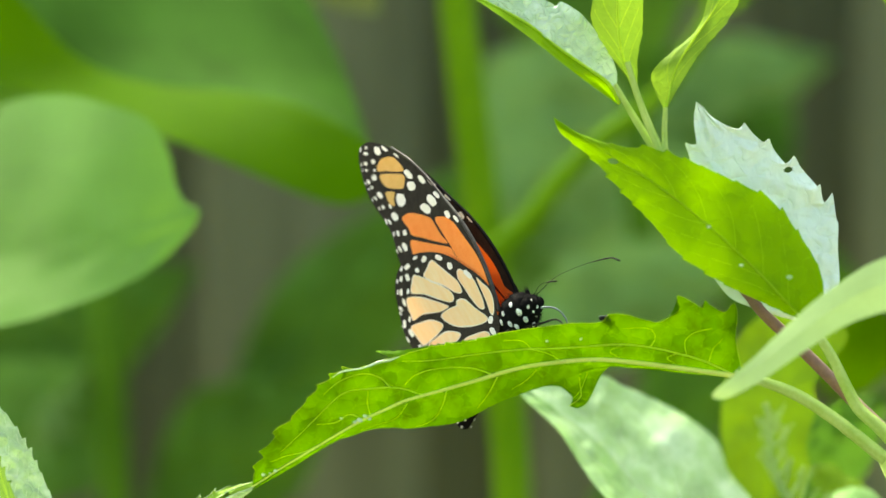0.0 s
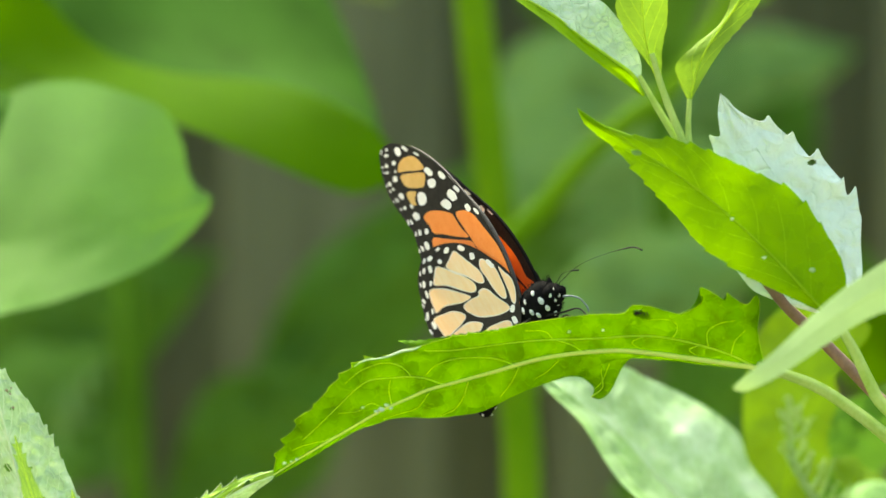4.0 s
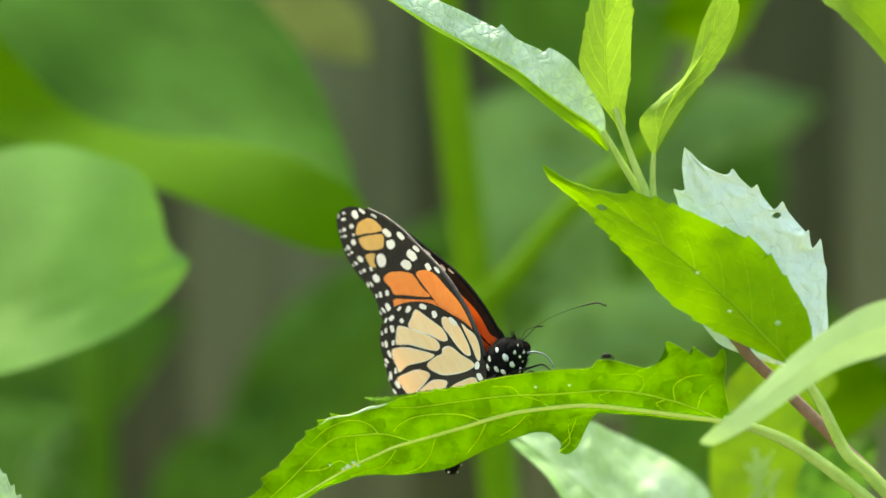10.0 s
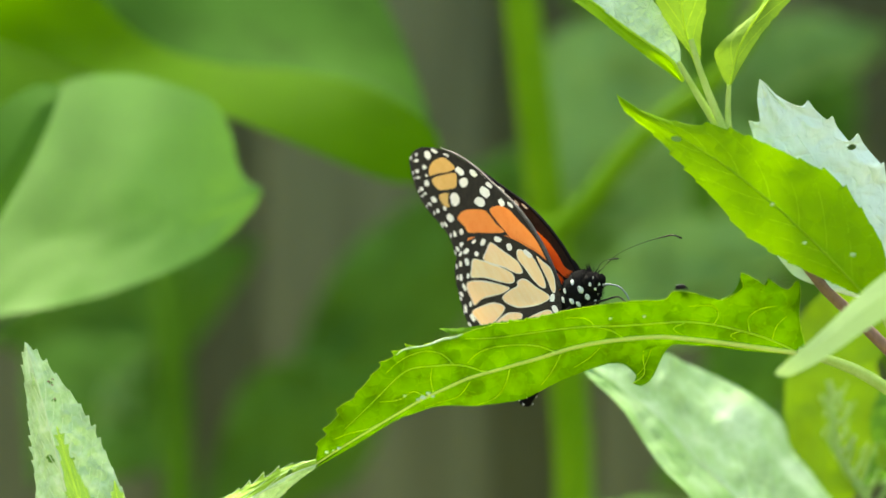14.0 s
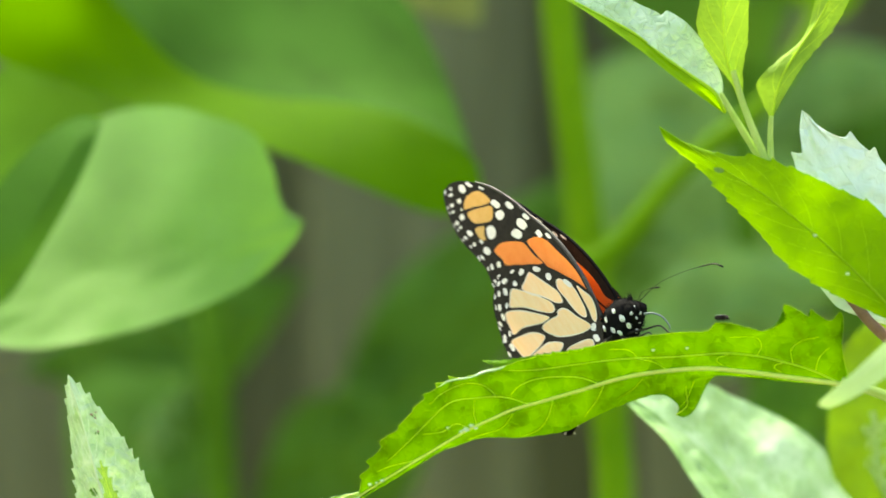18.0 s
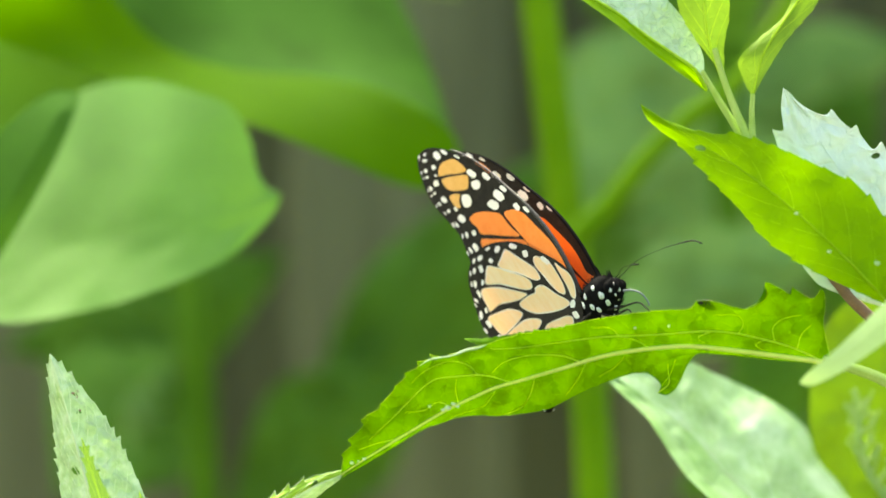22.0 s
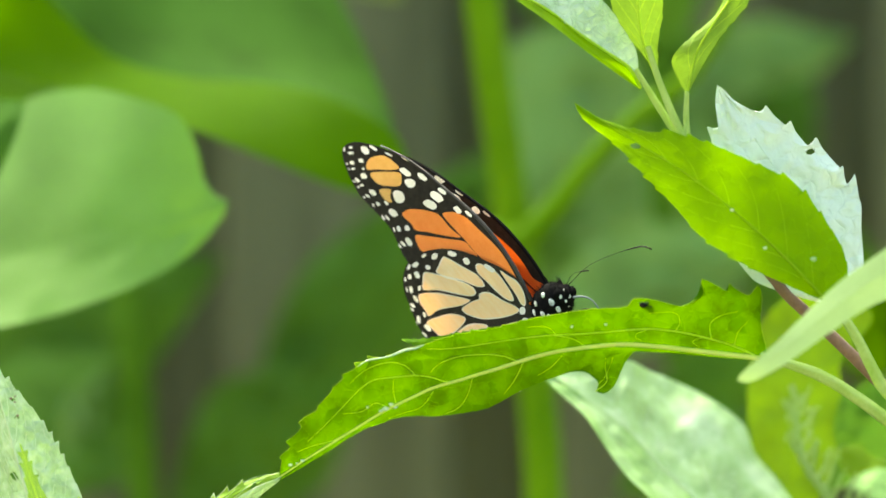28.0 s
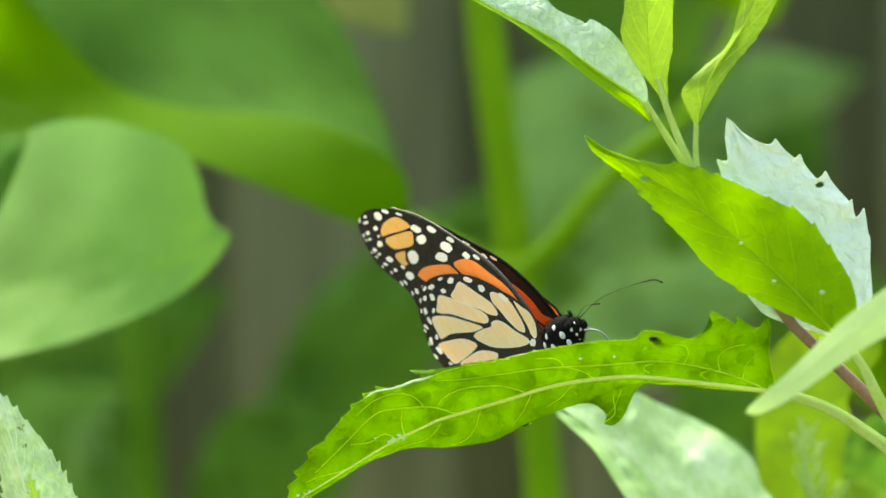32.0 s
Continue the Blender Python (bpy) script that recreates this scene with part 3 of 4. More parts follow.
part("curled_rim", tube(spline(plan([(588, 669), (606, 658), (642, 652), (672, 641), (690, 638), (706, 632)], -0.0021), 40), [0.00004, 0.00014, 0.00011, 0.0002, 0.00024, 0.00006], 8, 0.8), VEIN_PALE, shrub, "pale curled leaf rim")
# torn hanging lobe of the same leaf
leaf(shrub, [(1030, 641, 0), (1026, 675, 1), (1028, 702, 2), (1008, 719, 2)], [(1082, 646, 0), (1066, 662, 0.6), (1055, 682, 1), (1047, 700, 1.6), (1037, 715, 2), (1022, 723, 2), (1008, 719, 2)],
     [(962, 684, 1.8), (988, 684, 1.8), (1003, 693, 1.8), (1013, 704, 2), (1011, 714, 2), (1008, 719, 2)], 0.0032, PERCH, VEIN, 0, 0, 0.0, 0, 0.0001, 0.0001,
     lines=[(0.8, [(1035, 650), (1005, 668), (980, 678)]), (0.7, [(1040, 660), (1028, 690), (1015, 705)])], pucker=0.0003, name="leaf_lobe", n=60)
# pale twisted tip
leaf(shrub, [(450, 862, 2), (400, 882, 2), (345, 915, 0), (270, 958, 0), (200, 1020, 2), (130, 1080, 4)], [(447, 854, 2), (395, 866, 2), (358, 885, 0), (293, 917, 2), (248, 940, 4), (203, 970, 5), (170, 1005, 5), (130, 1080, 4)],
     [(447, 868, 2), (407, 898, 3), (363, 940, 3), (323, 978, 3), (288, 1010, 3), (240, 1080, 3), (130, 1080, 4)], 0.0, TENDER, VEIN_PALE, 17, 10, 0.001, 5, 0.0003, 0.0003, fine=0.5, pucker=0.0004, mat_two=GLINT, pale_edge=2, bite_two=3,
     holes=((329, 952, 19, 8, -52), (400, 878, 8, 4, -50)), label="pale twisted leaf tip with a small hole", name="leaf_tip", n=240, m=22)
stalk(shrub, [(1300, 660), (1400, 695), (1480, 745), (1568, 815)], 0.0, [7, 10, 11, 12], STEM, "leaf_stalk")
# bright leaf in front of the sprig
leaf(shrub, [(979, 208, 2), (1080, 275, 0), (1170, 333, -2), (1260, 405, -3), (1340, 480, -2), (1380, 522, -2), (1425, 570, 0)],
     [(979, 208, 2), (1002, 226, 1.4), (1050, 246, 0.4), (1100, 260, -0.3), (1150, 263, -1), (1192, 275, -1.5), (1232, 290, -2), (1272, 308, -2), (1312, 327, -1), (1344, 342, -1), (1372, 362, 0), (1402, 398, 0), (1428, 436, 0), (1450, 475, 0), (1458, 520, 0), (1450, 550, 0), (1425, 570, 0)],
     [(979, 208, 2), (995, 238, 1), (1050, 282, 0), (1075, 310, -2), (1115, 353, -4), (1160, 402, -5), (1195, 444, -6), (1240, 477, -6), (1290, 507, -5), (1350, 536, -3), (1425, 570, 0)],
     -0.004, FRESH, SUNK, 17, 7, 0.001, 7, 0.00022, 0.00004, fine=0.45, pucker=0.00016, rib_mat=SUNK, bite_two=5, fade=0.2, holes=((1085, 286, 9, 4.5, 10),), label="bright green toothed leaf with a small hole near its tip", n=300, m=40)
# pale leaf behind it
leaf(shrub, [(1232, 180, 0), (1290, 265, 2), (1360, 372, 4), (1420, 465, 4), (1440, 570, 3)],
     [(1232, 180, 0), (1228, 214, 0), (1232, 262, 0), (1213, 254, 0), (1222, 290, 1), (1225, 380, 2), (1245, 460, 3), (1278, 512, 4), (1310, 537, 4), (1400, 566, 4), (1440, 570, 3)],
     [(1232, 180, 0), (1246, 190, 0), (1264, 210, 1), (1309, 231, 2), (1317, 218, 2), (1332, 236, 3), (1353, 253, 3), (1361, 246, 3), (1371, 267, 4), (1396, 294, 4), (1405, 276, 4), (1418, 297, 5), (1448, 331, 5), (1452, 326, 5), (1456, 352, 6), (1465, 364, 6), (1473, 342, 6), (1480, 385, 6), (1484, 398, 6), (1483, 440, 6), (1486, 500, 5), (1475, 535, 4), (1440, 570, 3)],
     0.004, SILVER, SILVER, 0, 0, 0.0, 5, 0.0002, 0.0004, fine=0.5, pucker=0.0006, holes=((1395, 301, 8, 5, -15),), label="pale grey-green toothed leaf with a tiny hole", n=300, m=36)
# sprig of three young leaves
leaf(shrub, [(560, -170, 0), (695, -92, 0), (784, -38, 0), (854, 0, 0), (930, 40, 0), (984, 82, 0), (1034, 117, 0), (1076, 147, 0), (1097, 184, 0)],
     [(560, -170, 0), (640, -142, 2), (720, -112, 3), (794, -82, 3), (846, -59, 3), (899, -32, 3), (909, -38, 3), (934, -14, 3), (974, 5, 3), (986, 12, 3), (995, 4, 3), (1034, 30, 3), (1074, 85, 2), (1091, 125, 2), (1092, 155, 1), (1097, 184, 0)],
     [(560, -170, 0), (698, -88, -2), (784, -33, -3), (834, -5, -4), (884, 28, -4), (944, 72, -4), (994, 112, -3), (1044, 150, -2), (1080, 176, -1), (1097, 188, 0)],
     0.003, FROST, FROST, 0, 0, 0.0, 0, 0.0003, 0.0003, fine=0.5, rib_mat=VEIN, pucker=0.0005, label="young pale leaf folded along its midrib", mat_two=FRESH, n=240)
leaf(shrub, [(1105, -170, 0), (1095, -70, 0), (1093, 20, 0), (1100, 90, 0), (1124, 170, 0)], [(1105, -170, 0), (1070, -90, 2), (1052, -10, 2), (1047, 35, 2), (1072, 85, 1), (1108, 135, 0), (1122, 170, 0)],
     [(1105, -170, 0), (1138, -90, 2), (1138, -10, 2), (1136, 55, 2), (1128, 100, 1), (1128, 140, 0), (1126, 170, 0)], 0.0, YOUNG, VEIN, 13, 5, 0.0, 6, 0.0002, 0.0001, fine=0.5, rib_mat=VEIN, label="young narrow leaf standing upright", n=120)
leaf(shrub, [(1318, -130, 0), (1296, -50, 0), (1262, 20, 0), (1200, 115, 0), (1178, 200, 0)], [(1318, -130, 0), (1268, -50, 1), (1238, 45, 2), (1190, 92, 2), (1157, 124, 1), (1155, 150, 1), (1178, 200, 0)],
     [(1318, -130, 0), (1328, -50, -1), (1292, 30, -1), (1238, 95, -1), (1195, 165, -1), (1178, 200, 0)], 0.0, YOUNG, VEIN, 11, 5, 0.0, 4, 0.0002, 0.0001, fine=0.5, rib_mat=VEIN, label="young leaf twisted to one side", n=120)
stalk(shrub, [(1088, 150), (1120, 205), (1155, 260), (1190, 310)], 0.002, [4, 6, 7, 8], STEM, "leaf_stalk")
stalk(shrub, [(1110, 110), (1130, 175), (1160, 250), (1195, 320)], 0.0, [5, 6, 7, 8], STEM, "leaf_stalk")
stalk(shrub, [(1178, 190), (1176, 235), (1180, 280), (1200, 330)], 0.0, [4, 5, 6, 7], STEM, "leaf_stalk")
stalk(shrub, [(1175, 280), (1240, 390), (1330, 530), (1410, 610), (1500, 700), (1600, 810), (1640, 960)], 0.008, [9, 9, 10, 11, 12, 13], BROWN, "side_stem", "reddish brown stem")
stalk(shrub, [(1425, 565), (1465, 620), (1500, 690), (1520, 725), (1568, 770), (1640, 860), (1660, 1000)], 0.002, [7, 10, 12, 14, 15], STEM, "leaf_stalk")
# soft near leaf
leaf(shrub, [(1260, 702, 0), (1335, 656, 0), (1410, 595, 0), (1490, 540, 0), (1580, 500, 0), (1720, 470, 2)],
     [(1260, 700, 0), (1270, 688, 0), (1330, 637, 1), (1400, 570, 2), (1470, 512, 2), (1570, 455, 2), (1720, 440, 2)],
     [(1260, 704, 0), (1285, 706, 0), (1345, 676, -1), (1420, 625, -1), (1500, 575, -1), (1590, 545, -1), (1720, 510, 2)],
     -0.055, SOFT, None, 0, 0, 0.0, 0, 0.0, 0.00008, label="pale soft green leaf seen edge-on", n=60)
# pale wrinkled leaf below
leaf(shrub, [(905, 668, 0), (1043, 770, 3), (1123, 855, 4), (1193, 925, 4), (1260, 1005, 4), (1420, 1120, 4), (1560, 1160, 0)],
     [(905, 668, 0), (970, 655, 6), (1063, 664, 12), (1103, 683, 18), (1143, 700, 21), (1193, 725, 23), (1243, 757, 24), (1273, 788, 24), (1290, 835, 24), (1323, 875, 23), (1353, 915, 22), (1383, 948, 20), (1440, 1010, 16), (1560, 1160, 0)],
     [(905, 668, 0), (928, 705, -3), (983, 757, -6), (1008, 792, -8), (1033, 832, -9), (1063, 872, -11), (1103, 912, -12), (1158, 985, -12), (1260, 1080, -12), (1420, 1160, -8), (1560, 1160, 0)],
     0.085, PALE, VEIN_PALE, 0, 0, 0.001, 6, 0.0003, 0.0005, fine=0.6, pucker=0.0016, mat_two=PALE_GREEN, label="broad pale green wrinkled leaf", n=130, m=14)
# yellow-green leaf behind the flower buds
leaf(shrub, [(1340, 1000, 0), (1350, 850, 0), (1370, 700, 0), (1440, 540, 0)], [(1340, 1000, 0), (1300, 880, 4), (1280, 800, 5), (1276, 735, 5), (1286, 660, 5), (1306, 600, 4), (1360, 550, 2), (1440, 540, 0)],
     [(1340, 1000, 0), (1405, 910, -2), (1432, 840, -3), (1428, 780, -3), (1446, 720, -3), (1440, 680, -3), (1472, 640, -3), (1500, 590, -2), (1440, 540, 0)], 0.13, MELLOW, None, 0, 0, 0.0, 5, 0.0, 0.0, pucker=0.0006, label="yellowish green leaf behind the buds", n=90)
leaf(shrub, [(1560, 960, 0), (1510, 880, 0), (1470, 842, 0), (1430, 830, 0)], [(1560, 960, 0), (1530, 862, 3), (1500, 846, 3), (1470, 822, 2), (1430, 830, 0)], [(1560, 960, 0), (1480, 905, -3), (1462, 880, -3), (1440, 860, -2), (1430, 830, 0)],
     0.14, MELLOW, None, 7, 14, 0.0, 4, 0.0, 0.0, pucker=0.0008, label="small ragged yellowish leaf", n=80)
leaf(shrub, [(1590, 930, 0), (1540, 900, 0), (1490, 885, 0), (1450, 890, 0)], [(1590, 930, 0), (1545, 872, 3), (1495, 866, 3), (1450, 890, 0)], [(1590, 930, 0), (1530, 925, -3), (1480, 910, -3), (1450, 890, 0)],
     0.12, MIST, None, 7, 9, 0.0, 4, 0.0, 0.0, pucker=0.0008, label="small pale ragged leaf", n=80)
stalk(shrub, [(1640, 1100), (1560, 1060), (1470, 1000), (1340, 1000)], 0.07, [12, 9, 7], STEM, "leaf_stalk")
leaf(shrub, [(1191, 929, 0), (1232, 962, 0), (1300, 988, 0), (1400, 1016, 0), (1560, 1085, 0)], [(1191, 929, 0), (1203, 932, 1), (1216, 946, 2), (1243, 957, 2), (1290, 963, 2), (1343, 968, 2), (1443, 985, 2), (1511, 1006, 2), (1560, 1085, 0)],
     [(1191, 929, 0), (1204, 944, -1), (1218, 958, -2), (1253, 976, -2), (1343, 1006, -3), (1423, 1038, -2), (1480, 1070, -2), (1560, 1085, 0)], 0.0, ASHEN, VEIN_PALE, 0, 0, 0.0, 6, 0.0002, 0.0001, fine=0.5, pucker=0.0002, pale_edge=2,
     label="pale grey-green leaf with dark specks", n=120, m=14)
specks(shrub, [(1243, 965, 3), (1262, 968, 2), (1290, 972, 4), (1318, 978, 3), (1352, 976, 4), (1330, 996, 3), (1378, 985, 3), (1400, 1003, 4), (1424, 992, 3), (1440, 1012, 3), (1470, 1004, 4)], -0.0012, BROWN)
leaf(shrub, [(1435, -105, 0), (1510, -80, 0), (1590, 5, 0), (1650, 110, 0)], [(1435, -105, 0), (1520, -110, 3), (1610, -70, 3), (1650, 110, 0)], [(1435, -105, 0), (1500, -62, -3), (1575, 15, -3), (1650, 110, 0)],
     0.06, MELLOW, None, 9, 4, 0.0, 0, 0.0, 0.0, n=90, label="green toothed leaf of another shoot")
stalk(shrub, [(1650, 110), (1700, 300), (1740, 600), (1700, 1000)], 0.006, [7, 10, 12, 14], STEM, "leaf_stalk")
# flower buds: a branched panicle of small pale beads
flower_line = [(1530, 1100), (1470, 990), (1443, 955), (1403, 895), (1373, 845), (1363, 775), (1362, 730)]
stalk(shrub, flower_line, 0.11, [10, 9, 8, 7, 6, 4, 2], BUD, "flower_stalk")
rb = random.Random(4)
knots = spline([(u, v, 0) for u, v in flower_line], 40)
for i in range(25):
    f = 0.34 + 0.64 * i / 24
    u0, v0 = knots[int(f * 39)][:2]
    side = 1 if i % 2 else -1
    ln = (rb.uniform(50, 90) if side > 0 else rb.uniform(30, 55)) * (1.25 - 0.75 * f)
    lean = rb.uniform(0.3, 0.75)
    u1, v1 = u0 + side * ln * lean, v0 - ln * (1.1 - 0.5 * lean)
    dd = 0.109 + rb.uniform(-0.004, 0.006)
    twig = stalk(shrub, [(u0, v0), (u0 + (u1 - u0) * 0.6, v0 + (v1 - v0) * 0.4), (u1, v1)], dd, [4, 3, 2], BUD, "flower_twig", sides=6)
    for k in range(12):
        q = rb.uniform(0.15, 1.1)
        c = P(u0 + (u1 - u0) * q + rb.uniform(-7, 7), v0 + (v1 - v0) * q + rb.uniform(-8, 8), dd + rb.uniform(-0.002, 0.002))
        r = rb.uniform(1.5, 3.4) * U
        ax = Vector((rb.uniform(-1, 1), rb.uniform(-1, 1), 1.2)).normalized()
        sx = ax.orthogonal().normalized()
        part("bud", ball(c, (sx * r * 0.6, ax.cross(sx) * r * 0.6, ax * r * 2.2), 6, 8, 0.3, i * 10 + k), BUD, twig)
specks(shrub, [(1255, 402, 5), (1312, 470, 5)], -0.0085)
specks(shrub, [(1397, 491, 8)], -0.0085, PALE)
specks(shrub, [(636, 744, 8), (646, 737, 6), (654, 742, 5), (628, 748, 5), (604, 741, 4)], -0.0007)
specks(shrub, [(1028, 601, 4), (968, 604, 4)], -0.0016)
specks(shrub, [(466, 841, 5), (488, 834, 5), (478, 838, 3)], 0.0004)

# ---- second shoot at the lower edge ----
shoot = thing("serrated_shoot", ground_under(60, 1500, 0.0), "young shoot of toothed pale green leaves", "shrub")
base_p = P(60, 1500, 0.0)
part("stem", tube(spline([Vector((base_p.x, base_p.y, 0.0)), P(80, 3000, 0.0), base_p, P(75, 1250, 0.0), P(85, 1120, 0.0)], 40), [0.003, 0.0018, 0.0012, 0.001], 10), STEM, shoot)
leaf(shoot, [(-68, 646, 0), (-40, 740, 0), (-5, 870, 0), (35, 1010, 0), (85, 1130, 0)],
     [(-68, 646, 0), (-70, 690, 2), (-60, 790, 4), (-48, 900, 5), (-42, 1020, 4), (85, 1130, 0)],
     [(-68, 646, 0), (-32, 685, 1), (16, 742, 3), (46, 790, 4), (72, 840, 5), (97, 895, 5), (120, 955, 4), (132, 1040, 3), (85, 1130, 0)],
     0.002, GLINT, VEIN_PALE, 20, 10, 0.001, 11, 0.00035, 0.0003, fine=0.5, pucker=0.0007, pale_edge=2, holes=((-23, 718, 3.5, 3, 0), (-17, 749, 3.5, 3, 0), (-23, 853, 9, 5, 50), (17, 853, 4, 3, 0)), label="pale toothed leaf with brown specks", n=240, m=20)
specks(shoot, [(-27, 716, 4), (-20, 722, 3), (-19, 712, 3), (-15, 746, 3)], -0.002, BROWN)
leaf(shoot, [(-12, 795, 0), (10, 870, -6), (40, 960, -13), (70, 1040, -18), (90, 1140, -20)], [(-12, 795, 0), (0, 880, -7), (20, 980, -14), (40, 1060, -19), (90, 1140, -20)],
     [(-12, 795, 0), (22, 870, -6), (58, 940, -11), (88, 1010, -15), (98, 1070, -18), (90, 1140, -20)], -0.003, TENDER, VEIN, 15, 9, 0.0, 5, 0.0002, 0.0001, fine=0.5, bite_two=9, label="bright green folded young leaf", n=150)
leaf(shoot, [(90, 890, 0), (100, 950, -5), (112, 1040, -12), (95, 1140, -18)], [(90, 890, 0), (84, 960, -6), (90, 1050, -13), (95, 1140, -18)], [(90, 890, 0), (110, 930, -3), (128, 985, -8), (140, 1040, -12), (95, 1140, -18)],
     -0.003, TENDER, VEIN, 9, 8, 0.0, 3, 0.0002, 0.0001, label="bright green folded young leaf", n=80)

# ---- the butterfly ----
AXES = Matrix(((0.337, -0.413, -0.846), (-0.718, 0.469, -0.515), (0.609, 0.781, -0.139)))
fly_at = P(912, 560, 0.016)
butterfly = new("butterfly")
butterfly.empty_display_size = 0.01
butterfly.matrix_world = Matrix.Translation(fly_at) @ AXES.to_4x4()
tagged(butterfly, "orange and black butterfly with white-spotted margins, perched on a leaf edge", "butterfly")

# wing patterns in millimetres: forwards, outwards
SLANT = [[1.52, -0.8], [-1.18, -0.65]]
FORE_OUTLINE = [(0.5, 0.3), (1.8, 3.9), (2.7, 7.7), (3.1, 11.5), (3.0, 15.9), (2.4, 19.9), (1.5, 23.3), (0.3, 27.2), (-1.2, 32.2), (-3.6, 37.6), (-6.7, 42.4), (-10.3, 46.2), (-13.1, 47.9), (-15.6, 48.1), (-17.3, 46.5), (-18.5, 44.2), (-19.4, 41.2), (-19.3, 38.3), (-18.7, 34.8), (-18.4, 31.6), (-19.2, 28.9), (-20.1, 26.6), (-19.8, 23.4), (-15.2, 15.0), (-7.9, 6.4)]
HIND_OUTLINE = [(-0.7, -1.7), (0.3, 0.6), (2.0, 3.7), (1.4, 6.4), (0.2, 9.3), (-1.4, 11.9), (-3.4, 15.1), (-6.2, 18.6), (-9.7, 21.6), (-13.0, 23.7), (-16.1, 25.0), (-19.2, 25.3), (-22.1, 24.6), (-24.3, 23.1), (-25.8, 21.0), (-27.2, 18.9), (-28.1, 16.9), (-28.3, 15.1), (-27.6, 11.9), (-24.8, 7.0), (-17.5, 0.8), (-10.9, -2.2), (-4.9, -3.3)]
FORE_CELLS = []
FORE_CELLS.append([(-13.3, 31.3), (-11.0, 30.6), (-8.3, 28.5), (-5.7, 25.8), (-5.2, 24.5), (-5.0, 21.7), (-4.3, 19.0), (-7.5, 21.7), (-10.8, 25.0), (-13.1, 27.2), (-13.1, 28.8), (-13.5, 30.4)])
FORE_CELLS.append([(-14.0, 26.7), (-11.4, 24.5), (-7.9, 21.3), (-4.3, 18.0), (-4.0, 16.3), (-4.0, 14.3), (-8.2, 16.1), (-12.6, 20.2), (-15.2, 23.6), (-15.1, 25.5)])
FORE_CELLS.append([(-4.7, 13.7), (-3.7, 10.5), (-2.8, 6.4), (-2.5, 3.2), (-5.9, 5.6), (-9.6, 10.8), (-12.3, 16.0), (-8.5, 15.3)])
FORE_CELLS.append([(-4.3, 24.5), (-1.8, 23.2), (-0.4, 21.7), (0.6, 19.8), (1.2, 16.8), (1.8, 13.9), (2.1, 11.4), (1.9, 8.7), (1.3, 6.0), (0.5, 3.5), (-0.8, 2.1), (-1.8, 3.3), (-2.3, 6.3), (-2.9, 10.7), (-3.7, 15.0), (-3.9, 18.4), (-4.3, 21.5)])
FORE_CELLS.append([(-11.4, 42.7), (-9.7, 42.2), (-7.2, 40.6), (-6.1, 38.6), (-5.9, 36.6), (-8.6, 38.2), (-10.8, 40.0), (-13.3, 41.8), (-12.7, 42.5)])
FORE_CELLS.append([(-13.1, 40.9), (-8.9, 38.0), (-6.6, 36.0), (-7.5, 35.0), (-8.9, 34.7), (-11.0, 36.1), (-13.2, 38.1), (-13.8, 39.8)])
FORE_CELLS.append([(-14.2, 37.7), (-11.7, 35.9), (-12.8, 35.3), (-13.3, 34.8), (-13.5, 34.2), (-14.5, 35.0), (-14.8, 36.5)])
HIND_CELLS = []
HIND_CELLS.append([(-12.3, 19.8), (-10.2, 20.0), (-9.3, 19.2), (-8.3, 17.1), (-6.6, 13.6), (-5.9, 11.8), (-6.2, 9.8), (-7.9, 10.9), (-9.7, 13.5), (-12.0, 16.4), (-14.1, 19.4)])
HIND_CELLS.append([(-4.8, 13.5), (-3.5, 13.0), (-2.3, 11.1), (-1.3, 9.1), (-1.4, 7.0), (-1.8, 4.7), (-2.6, 3.3), (-3.9, 4.4), (-4.8, 7.1), (-5.2, 9.9), (-5.6, 12.2)])
HIND_CELLS.append([(-0.3, 8.7), (0.6, 6.7), (1.4, 4.7), (1.0, 2.6), (-0.3, 1.1), (-1.4, 0.9), (-1.7, 1.9), (-1.3, 3.4), (-0.9, 5.7)])
HIND_CELLS.append([(-16.7, 21.6), (-15.0, 20.1), (-12.6, 17.2), (-9.8, 13.4), (-8.9, 11.5), (-9.4, 10.5), (-11.0, 11.1), (-13.7, 13.8), (-16.8, 17.3), (-19.9, 19.9), (-18.6, 20.9)])
HIND_CELLS.append([(-21.6, 20.2), (-17.9, 17.6), (-15.3, 14.9), (-12.8, 12.1), (-12.0, 10.8), (-14.7, 11.8), (-17.2, 13.3), (-20.6, 15.4), (-23.7, 16.4), (-23.6, 17.5), (-23.0, 19.5)])
HIND_CELLS.append([(-25.3, 16.3), (-21.5, 14.6), (-18.9, 13.1), (-16.9, 11.1), (-16.4, 9.8), (-18.5, 9.8), (-22.0, 10.5), (-24.6, 11.3), (-25.2, 12.7), (-25.5, 14.7)])
HIND_CELLS.append([(-23.4, 10.5), (-19.9, 9.8), (-16.8, 8.8), (-14.4, 7.1), (-12.8, 5.3), (-14.5, 5.0), (-17.5, 5.7), (-21.2, 7.5)])
HIND_CELLS.append([(-12.5, 3.8), (-8.6, 2.2), (-5.6, 0.5), (-4.8, -0.8), (-6.2, -1.5), (-10.3, -0.5), (-14.3, 2.3)])
HIND_CELLS.append([(-15.2, 11.5), (-12.2, 10.6), (-9.8, 9.5), (-9.0, 9.9), (-7.4, 9.3), (-6.1, 7.9), (-4.9, 5.2), (-3.5, 2.8), (-3.1, 1.6), (-3.9, 1.4), (-6.6, 2.6), (-10.0, 4.7), (-13.0, 7.0), (-14.8, 9.2), (-15.6, 10.7)])
